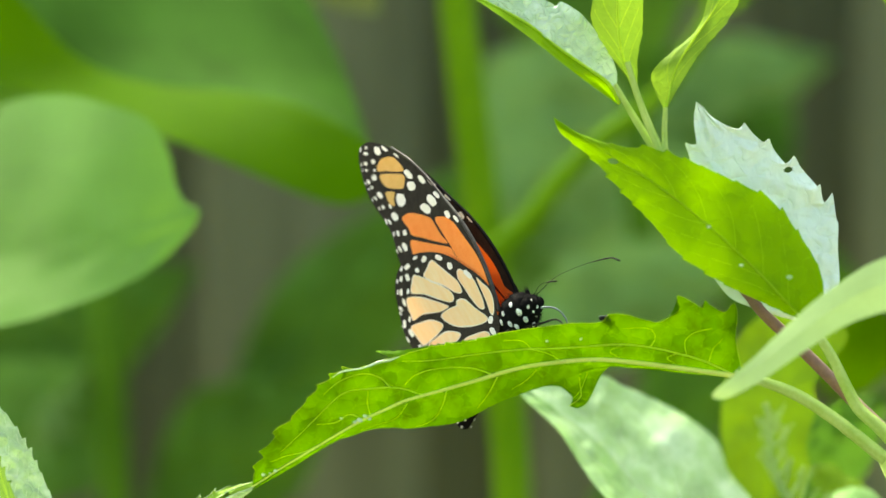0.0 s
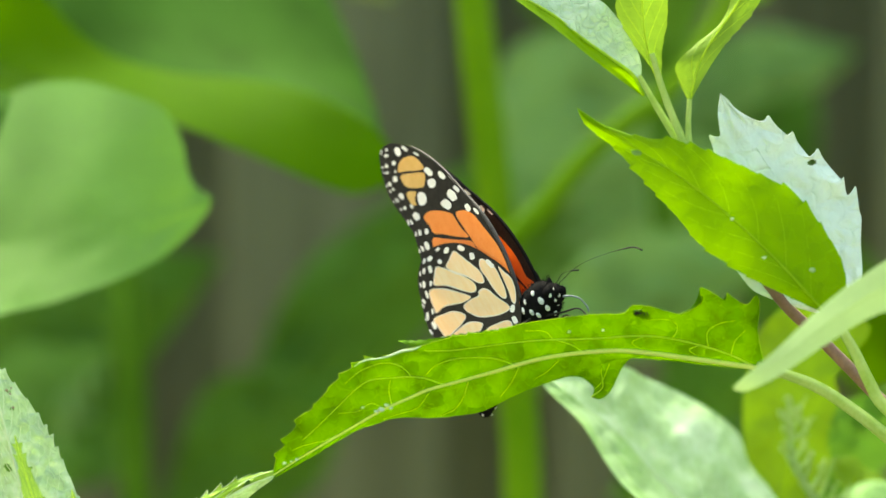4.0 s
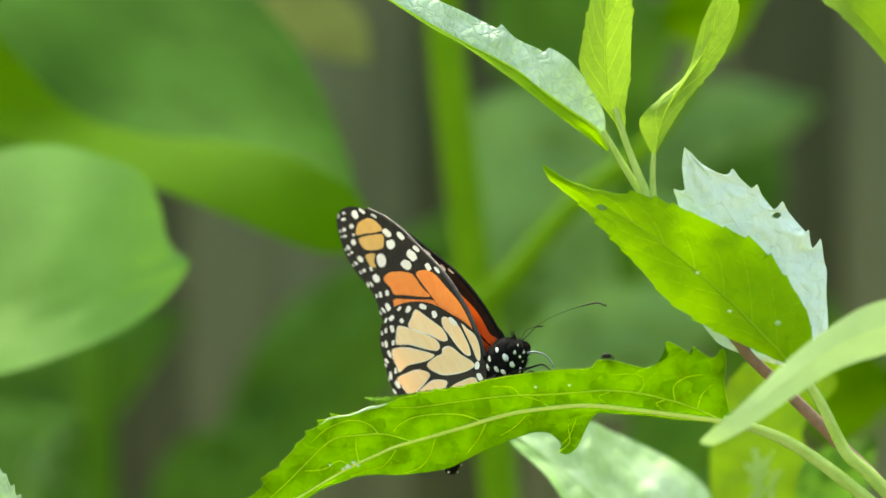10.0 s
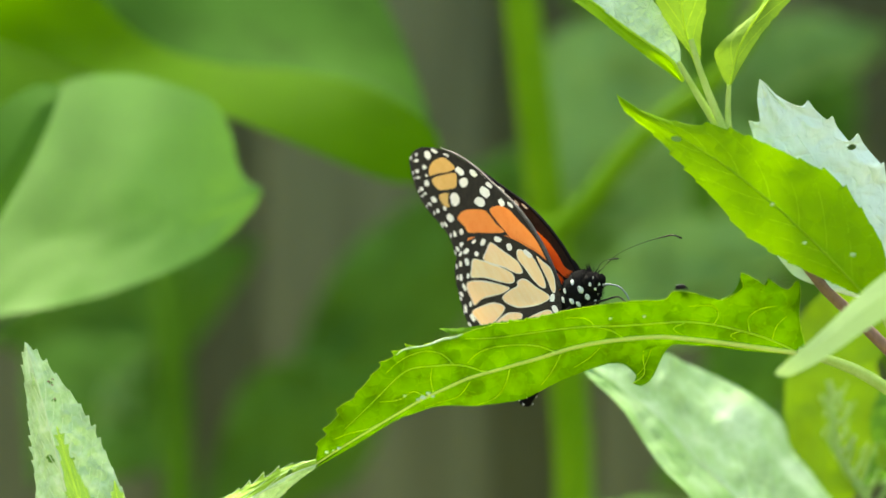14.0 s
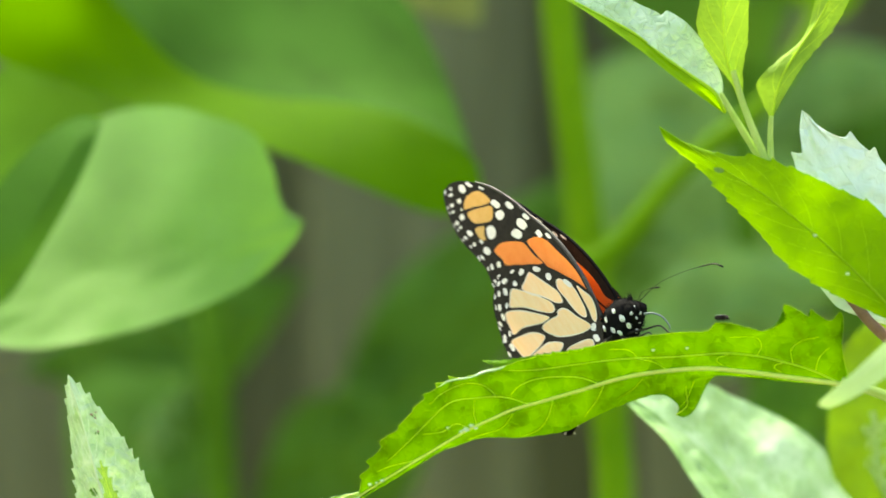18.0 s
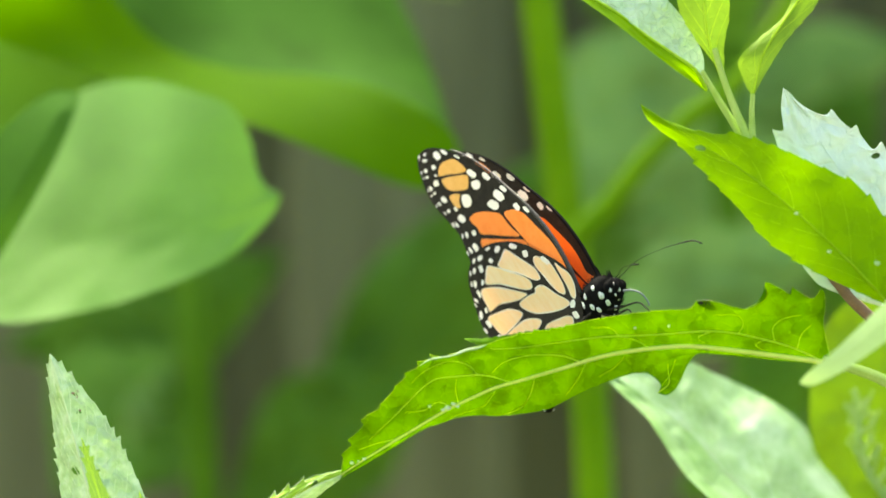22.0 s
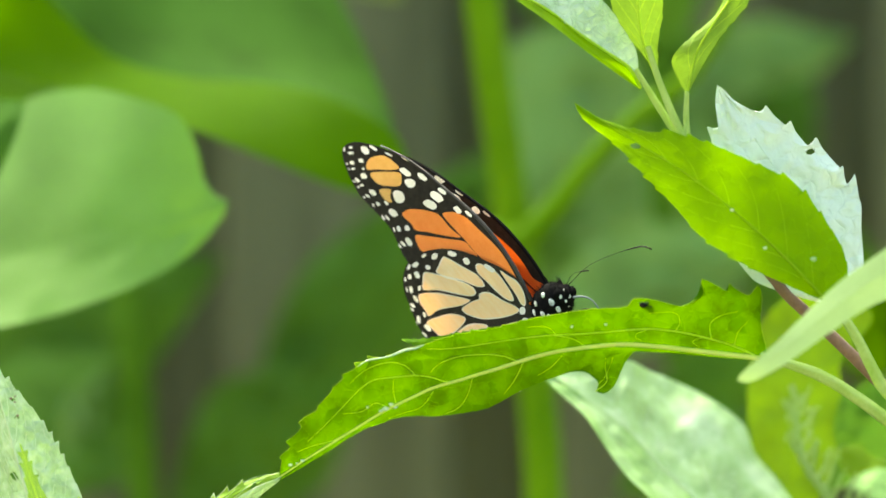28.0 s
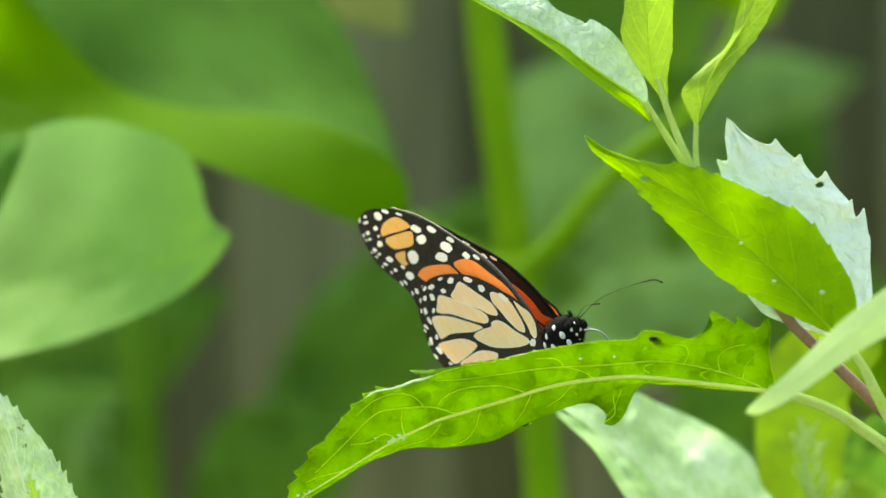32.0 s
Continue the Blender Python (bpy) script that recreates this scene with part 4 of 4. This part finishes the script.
FORE_SPOTS = [
    (-5.2, 35.2, 0.97, 0.53, 50),
    (-6.1, 33.2, 0.88, 0.75, 80),
    (-2.2, 31.8, 0.88, 0.44, 50),
    (-11.1, 33.7, 1.19, 0.79, 85),
    (-2.5, 27.3, 1.14, 0.70, 55),
    (-5.4, 27.6, 1.06, 0.75, 45),
    (-0.3, 27.0, 0.79, 0.35, 50),
    (-0.1, 22.4, 0.79, 0.44, 65),
    (1.6, 20.2, 0.70, 0.26, 55),
    (-10.4, 44.3, 0.79, 0.53, 70),
    (-8.1, 43.1, 0.70, 0.26, 40),
    (-5.8, 39.9, 0.62, 0.18, 38),
]
FORE_TIPS = [
    (-13.1, 47.0, 0.26, 0.26, 0),
    (-14.1, 46.4, 0.44, 0.26, 0),
    (-14.9, 47.9, 0.44, 0.13, 95),
    (-13.2, 43.9, 0.44, 0.35, 60),
    (-15.6, 45.2, 0.35, 0.31, 60),
    (-16.9, 45.9, 0.26, 0.13, 80),
    (-14.1, 42.6, 0.26, 0.18, 60),
    (-16.4, 44.3, 0.26, 0.22, 0),
    (-17.3, 45.0, 0.26, 0.09, 80),
    (-15.3, 41.8, 0.53, 0.44, 80),
    (-17.4, 42.4, 0.44, 0.26, 60),
    (-18.4, 42.8, 0.26, 0.13, 60),
    (-17.3, 41.1, 0.26, 0.22, 40),
    (-18.4, 41.5, 0.26, 0.13, 60),
]
FORE_RIM = [
    (-16.2, 38.5, 0.62, 0.40, 55),
    (-17.9, 39.0, 0.44, 0.18, 45),
    (-18.9, 39.4, 0.26, 0.13, 60),
    (-17.0, 36.4, 0.35, 0.26, 70),
    (-15.0, 35.1, 0.44, 0.22, 60),
    (-18.2, 37.0, 0.35, 0.13, 70),
    (-15.2, 32.9, 0.79, 0.53, 60),
    (-17.3, 33.3, 0.53, 0.19, 60),
    (-18.2, 34.0, 0.53, 0.16, 70),
    (-16.6, 30.2, 0.53, 0.26, 80),
    (-14.7, 28.9, 0.53, 0.35, 80),
    (-17.8, 30.9, 0.44, 0.14, 80),
    (-16.6, 27.1, 0.79, 0.40, 70),
    (-18.2, 27.8, 0.62, 0.22, 60),
    (-19.3, 28.1, 0.44, 0.13, 65),
]
HIND_SPOTS = [
    (-7.6, 18.7, 0.70, 0.44, 25),
    (-5.9, 15.5, 0.70, 0.44, 80),
    (-2.2, 10.8, 0.97, 0.44, 45),
    (-11.6, 21.4, 0.62, 0.40, 115),
    (-13.7, 23.3, 0.44, 0.26, 130),
    (-14.9, 21.4, 0.44, 0.35, 70),
    (-17.0, 23.8, 0.53, 0.40, 130),
    (-18.8, 24.7, 0.53, 0.22, 110),
    (-18.5, 22.5, 0.70, 0.35, 80),
    (-20.4, 23.6, 0.53, 0.26, 95),
    (-21.8, 24.1, 0.44, 0.13, 90),
    (-22.5, 22.1, 0.62, 0.26, 90),
    (-20.5, 20.8, 0.53, 0.22, 100),
]
HIND_RIM = [
    (-23.4, 22.8, 0.44, 0.13, 90),
    (-23.3, 20.4, 0.70, 0.26, 75),
    (-25.2, 20.3, 0.53, 0.23, 60),
    (-26.1, 20.0, 0.44, 0.13, 65),
    (-24.5, 17.4, 0.53, 0.22, 90),
    (-26.6, 17.9, 0.79, 0.26, 88),
    (-27.8, 17.9, 0.44, 0.13, 85),
    (-26.2, 15.5, 0.79, 0.35, 65),
    (-28.1, 15.4, 0.53, 0.19, 60),
    (-25.7, 12.1, 0.35, 0.26, 30),
    (-2.6, 0.8, 0.70, 0.44, 95),
    (-3.6, -1.0, 0.70, 0.48, 60),
]


def rounded(points, steps=4):
    """A closed smooth outline through points."""
    n = len(points)
    out = []
    for i in range(n):
        a, b, c, d = (Vector(points[(i + k) % n]) for k in (-1, 0, 1, 2))
        for k in range(steps):
            s = k / steps
            out.append(0.5 * (2 * b + (c - a) * s + (2 * a - 5 * b + 4 * c - d) * s * s + (3 * b - a - 3 * c + d) * s ** 3))
    return out


def wing(name, outline, cells, cell_mats, spots, bow, label, edged=False):
    """A wing as one thin sheet, cut into the black membrane, the coloured cells and the white spots."""
    from mathutils.geometry import delaunay_2d_cdt
    shapes = [rounded(outline)] + [rounded(c) for c in cells]
    inner = []
    if edged:
        for c in cells:
            ring = rounded(c)
            mid = sum(ring, Vector((0, 0))) / len(ring)
            inner.append([p + (mid - p).normalized() * min(0.3, 0.2 * (mid - p).length) for p in ring])
    shapes += inner
    for x, y, half_long, half_wide, tilt in spots:
        ring = []
        c, d = math.cos(radians(tilt)), math.sin(radians(tilt))
        for k in range(12):
            a = 2 * math.pi * k / 12
            px = half_long * math.copysign(abs(math.cos(a)) ** 0.75, math.cos(a)) * (1 + 0.08 * math.sin(5 * k + x))
            py = half_wide * math.copysign(abs(math.sin(a)) ** 0.75, math.sin(a)) * (1 + 0.08 * math.cos(4 * k + y))
            ix, iy = px * c - py * d, px * d + py * c
            ring.append(Vector((x + SLANT[0][0] * ix + SLANT[0][1] * iy, y + SLANT[1][0] * ix + SLANT[1][1] * iy)))
        shapes.append(ring)
    pts, faces = [], []
    for s in shapes:
        if sum(a.x * b.y - b.x * a.y for a, b in zip(s, s[1:] + s[:1])) < 0:
            s.reverse()
        faces.append(list(range(len(pts), len(pts) + len(s))))
        pts += s
    xs, ys = [p.x for p in shapes[0]], [p.y for p in shapes[0]]
    gx = min(xs) + 1.0
    while gx < max(xs):
        gy = min(ys) + 1.0
        while gy < max(ys):
            pts.append(Vector((gx + 0.31 * math.sin(gy), gy + 0.27 * math.cos(gx))))
            gy += 2.2
        gx += 2.2
    vs, _, fs, _, _, ids = delaunay_2d_cdt(pts, [], faces, 1, 1e-5)
    tall = max(ys)

    def bent(v):
        x, y = v.x, v.y
        r = math.hypot(x, y) + 1e-6
        z = bow * (1.4 * (y / tall) ** 2 + 0.25 * math.sin(9 * math.atan2(y, x)) * min(1, r / 15))
        return (x * 0.001, y * 0.001, z * 0.001)

    groups = {}
    for f, i in zip(fs, ids):
        if 0 in i:
            groups.setdefault(max(i), []).append(f)

    def cut(faces_here):
        used = {}
        out = []
        for f in faces_here:
            out.append(tuple(used.setdefault(k, len(used)) for k in f))
        return [bent(vs[k]) for k in used], out

    base = part(name, cut(groups.get(0, [])), BLACK, butterfly, label)
    for k, f in sorted(groups.items()):
        if k == 0:
            continue
        if k <= len(cells):
            part("cell_border" if edged else "cell", cut(f), CREAM if edged else cell_mats[k - 1], base)
        elif k <= len(cells) + len(inner):
            part("cell", cut(f), cell_mats[k - 1 - len(cells)], base)
        else:
            part("spot", cut(f), WHITE, base)
    return base


FORE_MATS = [ORANGE] * 4 + [OCHRE] * 3
# the far forewing shows its upper face, with a broader black leading edge
FAR_CELLS = FORE_CELLS[:3] + [[(x - 1.7 if x > -1.9 and y > 5 else x, y) for x, y in FORE_CELLS[3]]] + FORE_CELLS[4:]
wings = []
for side in (1, -1):
    fw = wing("forewing", FORE_OUTLINE, FORE_CELLS if side > 0 else FAR_CELLS, FORE_MATS if side > 0 else [UPPER] * 4 + [RUSTY] * 3, FORE_SPOTS + FORE_TIPS + FORE_RIM, 0.5 * side, "black-edged orange forewing with white spots")
    hw = wing("hindwing", HIND_OUTLINE, HIND_CELLS, [TAN if side > 0 else UPPER] * 9, HIND_SPOTS + HIND_RIM, 0.5 * side, "buff hindwing with black veins and white-spotted rim" if side > 0 else "orange hindwing with black veins and white-spotted rim", side > 0)
    edge_line = [Vector((x * 0.001, y * 0.001, 0.0)) for x, y in FORE_OUTLINE[:11]]
    part("costa", tube(spline(edge_line, 60), [0.0003, 0.00034, 0.00024, 0.00012], 8), COSTA if side > 0 else FUR, fw, "glossy dark leading vein")
    wings.append((side, fw, hw))


def body(name, f, d, l, axes, mat, rough=0.1, label=""):
    """An ellipsoid of the body; centre and half-axes in millimetres along forwards, up and sideways."""
    ax = [(axes[0] * 0.001, 0, 0), (0, axes[1] * 0.001, 0), (0, 0, axes[2] * 0.001)]
    return part(name, ball((f * 0.001, d * 0.001, l * 0.001), ax, 16, 22, rough, f), mat, butterfly, label)


def rod(name, pts, radii, mat, label="", sides=6):
    return part(name, tube(spline([Vector(p) * 0.001 for p in pts], 24), [r * 0.001 for r in radii], sides), mat, butterfly, label)


thorax = body("thorax", 0.9, -0.8, 0.0, (4.9, 3.9, 3.4), FUR, 0.12, "black furry thorax with white dots")
head = body("head", 5.1, -1.6, -0.6, (1.75, 2.15, 2.0), FUR, 0.1, "small black head with white dots")
for s in (1, -1):
    body("eye", 5.7, -1.5, -0.6 + 1.5 * s, (0.85, 1.0, 0.8), FUR, 0.0)
abdomen = rod("abdomen", [(-3, -0.5, 0), (-9, -0.6, 0), (-16, -1.2, 0), (-23, -1.5, 0), (-29.8, -1.9, 0)], [1.8, 2.1, 1.9, 1.8, 1.2], FUR, "slender black abdomen with pale dots", 12)
for f in (-22, -24.5, -27, -29):
    for a in (-0.9, 0.0, 0.9):
        n = AXES.transposed() @ Vector((math.sin(a), -math.cos(a), 0))
        n = Vector((0, n.y, n.z)).normalized()
        c = Vector((f, -1.45 + 0.06 * (f + 22), 0)) + n * 1.5
        part("dot", ball(c * 0.001, ((0.0003, 0, 0), n.cross(Vector((1, 0, 0))) * 0.0002, n * 0.0001), 5, 8), WHITE, abdomen)
rb = random.Random(11)
view = AXES.transposed() @ Vector((0, -1, 0))
# white dots sit on the side of the thorax and head
dots = [(-2.8, 0.6), (-1.6, -1.3), (0.0, 0.8), (-0.4, -1.8), (1.2, -0.5), (1.6, 1.4), (2.6, -1.4), (3.1, 0.5), (-3.1, -1.0), (0.6, -3.0), (2.2, -2.9), (-1.5, 2.1)]
for part_c, part_ax, marks, size in (((0.9, -0.8, 0.0), (4.9, 3.9, 3.4), dots, 0.58), ((5.1, -1.6, -0.6), (1.75, 2.15, 2.0), [(0.1, 0.9), (0.9, -0.1), (-0.7, -0.2), (0.3, -1.1)], 0.4)):
    right = AXES.transposed() @ Vector((1, 0, 0))
    upv = AXES.transposed() @ Vector((0, 0, 1))
    for i, (a, b) in enumerate(marks):
        o = right * a + upv * b
        # march towards the viewer's side until the surface is reached
        for k in range(80):
            p = o + view * (6 - k * 0.1)
            if sum((p[j] / part_ax[j]) ** 2 for j in range(3)) < 1.03:
                break
        else:
            continue
        c = Vector(part_c) + p
        nrm = Vector([p[j] / part_ax[j] ** 2 for j in range(3)]).normalized()
        t1 = nrm.cross(Vector((0.3, 1, 0.2))).normalized()
        t2 = nrm.cross(t1)
        e = size * (0.75 + 0.5 * rb.random())
        part("dot", ball(c * 0.001, (t1 * e * 0.00075, t2 * e * 0.0011, nrm * 0.0002), 6, 10), WHITE, thorax if size > 0.5 else head)


# short fur on thorax and head
rf = random.Random(21)
hv, hf = [], []
for c0, ax, count in (((0.9, -0.8, 0.0), (4.9, 3.9, 3.4), 900), ((5.1, -1.6, -0.6), (1.75, 2.15, 2.0), 260)):
    for i in range(count):
        d = Vector((rf.gauss(0, 1), rf.gauss(0, 1), rf.gauss(0, 1))).normalized()
        p = Vector([c0[k] + ax[k] * d[k] for k in range(3)])
        nrm = Vector([d[k] / ax[k] for k in range(3)]).normalized()
        tip = p + nrm * rf.uniform(0.35, 0.95) + Vector((rf.uniform(-0.3, 0.3) - 0.2, rf.uniform(-0.3, 0.3), rf.uniform(-0.3, 0.3)))
        t1 = nrm.cross(Vector((0.2, 0.5, 1))).normalized() * 0.05
        t2 = nrm.cross(t1).normalized() * 0.05
        b = len(hv)
        hv += [(p + t1) * 0.001, (p - t1 * 0.5 + t2) * 0.001, (p - t1 * 0.5 - t2) * 0.001, tip * 0.001]
        hf += [(b, b + 1, b + 3), (b + 1, b + 2, b + 3), (b + 2, b, b + 3)]
tagged(part("fur", (hv, hf), FUR, butterfly, smooth=False), kind="stuff")


def seen(u, v, d):
    """A plan place in the butterfly's own space, in millimetres."""
    return tuple((AXES.transposed() @ (P(u, v, d) - fly_at)) * 1000)


for pts in ([(950, 522), (985, 490), (1030, 470), (1068, 459), (1084, 457), (1097, 462)], [(948, 518), (955, 506), (968, 500), (985, 498)]):
    rod("antenna", [seen(u, v, 0.0135 - 0.0015 * i) for i, (u, v) in enumerate(pts)], [0.08, 0.05, 0.04, 0.04, 0.15, 0.17], BLACK)
for k in (-0.5, 0.5):
    rod("palp", [(6.0, -2.6, -0.6 + k), (6.9, -2.4, -0.6 + k), (7.2, -1.4, -0.6 + k)], [0.55, 0.5, 0.25], FUR, sides=8)
for k in range(6):
    rod("hair_tuft", [(4.4 + 0.35 * k, 0.2 - 0.15 * k, -0.4), (4.5 + 0.4 * k, 1.3 - 0.12 * k, -0.5), (4.4 + 0.45 * k, 2.2 - 0.25 * (k % 3), -0.5)], [0.22, 0.14, 0.03], FUR, sides=5)
rod("proboscis", [seen(u, v, 0.010) for u, v in ((957, 545), (972, 544), (988, 549), (1000, 562), (1004, 572))], [0.2, 0.16, 0.14], HORN, "thin grey curled proboscis")
for pts in ([(925, 580), (960, 572), (985, 566), (1003, 580)], [(915, 585), (940, 590), (965, 578), (975, 590)], [(900, 585), (880, 600), (860, 612)], [(890, 590), (865, 630), (852, 680), (850, 705)]):
    rod("leg", [seen(u, v, 0.012 - 0.002 * i) for i, (u, v) in enumerate(pts)], [0.24, 0.18, 0.13], BLACK)

# ---- small fly on the leaf ----
insect = new("fly")
insect.empty_display_size = 0.003
tagged(insect, "tiny dark fly walking on the leaf edge", "fly")
for nm, c, ax in (("thorax", (0, 0, 0.6), (0.75, 0.5, 0.5)), ("abdomen", (-1.0, 0, 0.5), (0.8, 0.45, 0.42)), ("head", (0.85, 0, 0.55), (0.38, 0.45, 0.4))):
    part(nm, ball(Vector(c) * 0.001, ((ax[0] * 0.001, 0, 0), (0, ax[1] * 0.001, 0), (0, 0, ax[2] * 0.001)), 8, 12), BLACK, insect)
for s in (1, -1):
    part("wing", ball(Vector((-0.9, 0.35 * s, 0.95)) * 0.001, ((0.001, 0.0002 * s, 0), (0, 0.0003, 0), (0, 0, 0.00004)), 6, 10), HORN, insect)
    for x in (-0.5, 0.1, 0.6):
        part("leg", tube([Vector((x, 0.3 * s, 0.5)) * 0.001, Vector((x, 0.8 * s, 0.6)) * 0.001, Vector((x * 1.2, 1.0 * s, 0.0)) * 0.001], [0.00008, 0.00006], 5), BLACK, insect)


def wing_pose(side, angle, sweep, lift=0.0):
    """A wing hinged beside the thorax, angle degrees up from flat and swept back by sweep degrees."""
    a = radians(angle)
    x = Vector((1, 0, 0))
    y = Vector((0, math.sin(a), side * math.cos(a)))
    z = x.cross(y)
    m = Matrix((x, y, z)).transposed().to_4x4()
    hinge = Vector((0, 0.00092, 0.00294 if side > 0 else -0.0019)) + z * (0.0004 * lift * side)
    return Matrix.Translation(hinge) @ m @ Matrix.Rotation(radians(sweep), 4, "Z")


# seconds, near wing, far wing (degrees up from flat), sweep back
BEATS = [
    (0, 90, 95.5, -2), (3, 91, 94.5, 3), (5.5, 89, 96, 0), (7.5, 91, 94.5, 3), (7.9, 88, 95, 2), (8, 66, 71, 1), (8.1, 48, 46, 0), (8.2, 27, 32, -2),
    (8.3, 12, 20, -1), (8.4, 8, 16, 0), (8.5, 9, 16.5, 1), (8.6, 5, 15, 0), (8.7, 9, 17, 1), (8.8, 20, 26, 1), (8.9, 54, 54, -1), (9, 75, 84, -3),
    (9.1, 88, 95, 1), (9.5, 89, 96, 3), (13, 89, 96, 5), (17, 87, 97, 6), (19, 87, 97, 7), (20.5, 88, 97, 8), (20.8, 87, 97, 7), (20.9, 82, 90, 7),
    (21, 62, 72, 4), (21.1, 38, 50, 0), (21.2, 22, 28, 4), (21.3, 10, 18, 5), (21.4, 8, 16, 5), (21.5, 4, 15, 2), (21.6, 6, 16, 3),
    (21.7, 24, 29, 4), (21.8, 49, 60, -1), (21.9, 78, 87, 4), (22, 85, 94, 3), (22.2, 88, 96, 5), (23, 86, 96, 4), (23.3, 85, 95, 4),
    (23.4, 68, 78, 1), (23.5, 44, 60, -4), (23.6, 34, 46, -2), (23.7, 12, 28, -5), (23.8, 2, 18, -6), (23.9, -2, 14, -6), (24, -2, 13, -4),
    (24.1, -3, 13, -5), (24.2, 4, 18, -4), (24.3, 22, 38, -4), (24.4, 48, 62, -8), (24.5, 75, 86, -5), (24.6, 84, 97, -4), (24.7, 86, 97, -1),
    (25.5, 86, 97, 1), (26.4, 86, 97, 1), (26.55, 62, 74, 0), (26.7, 24, 42, -4), (26.85, 4, 26, -8), (27.2, 0, 22, -9), (27.4, 4, 28, -9),
    (27.5, 9, 36, -8), (27.6, 29, 47, -5), (27.7, 56, 82, -8), (27.8, 73, 98, -8), (27.9, 78, 103, -5), (28, 77, 105, -4), (29.4, 75, 106, -3),
    (29.8, 75, 106, -3), (29.9, 60, 96, -3), (30, 39, 73, -4), (30.1, 14, 50, -4), (30.2, -1, 36, -4), (30.3, -3, 20, -8), (30.4, -5, 12, -8),
    (30.5, -4, 10, -6), (30.6, -4, 12, -7), (30.7, -1, 25, -4), (30.8, 14, 41, -8), (30.9, 45, 70, -8), (31, 68, 91, -4), (31.1, 81, 100, 0),
    (31.4, 82, 102, 9), (32, 80, 103, 7),
]
# seconds, small shifts of the perched butterfly, sideways and downwards in plan units
SHIFTS = [
    (0, 0, 0), (2.5, -1, -4), (3.5, -1, -4), (5.5, 0, 0), (8.5, -2, -1), (10.5, -4, -2), (13.5, -3, 0), (15.5, -3, -2), (17, -5, -5), (19, -6, -5),
    (21.5, -10, -5), (22, -10, -7), (23, -1, -4), (24, 5, -4), (25, 5, -3), (25.5, 3, 0), (27.5, 13, 7), (28, 14, 7), (29, 16, 10), (30, 23, 11),
    (30.5, 24, 9), (31.5, 18, 8), (32, 18, 9),
]
# seconds, sideways and downward sway of the tall plant, in plan units
SWAY = [
    (0, 0.1, 0.2),
    (0.5, -1.3, 1.1),
    (1, -5.8, 2.2),
    (1.5, -12.2, -0.4),
    (2, -20.0, -1.9),
    (2.5, -18.9, -5.2),
    (3, -19.4, -3.5),
    (3.5, -19.9, -3.1),
    (5.5, -13.6, 9.8),
    (6, -14.5, 5.1),
    (6.5, -9.9, 2.9),
    (7, 1.8, 8.0),
    (7.5, 5.7, 8.3),
    (8, 3.1, 10.5),
    (8.5, -1.8, 9.0),
    (9, -2.3, 10.6),
    (9.5, -2.6, 9.3),
    (10, 2.6, 5.4),
    (10.5, -0.1, 5.6),
    (11, 1.2, 5.4),
    (11.5, 0.0, 6.3),
    (12, 2.6, 1.9),
    (12.5, 4.8, 4.9),
    (13, 5.2, 4.5),
    (13.5, 1.8, 3.5),
    (15.5, -8.6, 2.0),
    (16, -4.8, 5.6),
    (16.5, -4.7, 6.5),
    (17, -10.1, -4.9),
    (17.5, -8.9, -3.6),
    (18, -5.5, 1.8),
    (18.5, -5.1, 0.3),
    (19, 1.8, -3.0),
    (19.5, 6.9, 2.6),
    (20, 12.6, -0.6),
    (20.5, 9.2, -0.9),
    (21, 0.9, 1.8),
    (21.5, -6.6, -0.5),
    (22, -10.8, -6.2),
    (22.5, -9.8, -8.0),
    (23, -8.5, -2.2),
    (23.5, -9.2, -0.3),
    (24, -2.3, 0.4),
    (24.5, -1.2, 1.8),
    (25, 3.5, 1.1),
    (25.5, 3.6, 0.3),
    (27.5, 12.4, 2.5),
    (28, 8.3, 1.0),
    (28.5, 10.8, 2.9),
    (29, 14.8, 3.8),
    (29.5, 10.7, 6.0),
    (30, 8.4, 7.6),
    (30.5, 5.9, 4.1),
    (31, 5.8, 6.1),
    (31.5, -0.2, 1.9),
    (32, -2.6, 2.6),
]

FLY_WALK = [(0, 1075, 563), (3.5, 1090, 566), (5.5, 1118, 577), (6.5, 1112, 575), (7.5, 1097, 550), (13.5, 1094, 548), (19, 1091, 546), (20.5, 1091, 546), (23, 1099, 566), (28, 1102, 567), (32, 1102, 570)]


def motions():
    for side, fw, hw in wings:
        k = 1 if side > 0 else 2
        fore, hind = [], []
        for b in BEATS:
            shut = max(0.0, min(1.0, (b[k] - 86) / 8))
            back = b[3] + (2.5 * shut if side < 0 else 0)
            angle = b[k] if side > 0 or not shut else min(b[k] + 1, 185.5 - b[1])
            fore.append((b[0], wing_pose(side, angle, back)))
            lag = min(0.4 * b[3], 1.6) if b[0] < 31.3 else -4.5
            hind.append((b[0], wing_pose(side, angle, lag + 0.4 * (back - b[3]), 1.0)))
        walk(fw, fore)
        walk(hw, hind)
    walk(butterfly, [(t, Matrix.Translation(P(912 + du, 560 + dv, 0.016)) @ AXES.to_4x4()) for t, du, dv in SHIFTS])
    walk(abdomen, [(t, pose(x * 0.001, 0, 0)) for t, x in ((0, 0), (25.5, 0), (27.5, 8), (32, 8))])
    k = 1 + 0.24 / DIST
    base = Vector(broad["base"])
    walk(broad, [(t, pose(base.x + du * U * k, base.y, base.z - dv * U * k)) for t, du, dv in SWAY])
    walk(insect, [(t, Matrix.Translation(P(u, v + 6, -0.0012)) @ pose(0, 0, 0, 0, 0, 30 + 40 * math.sin(t))) for t, u, v in FLY_WALK])


motions()
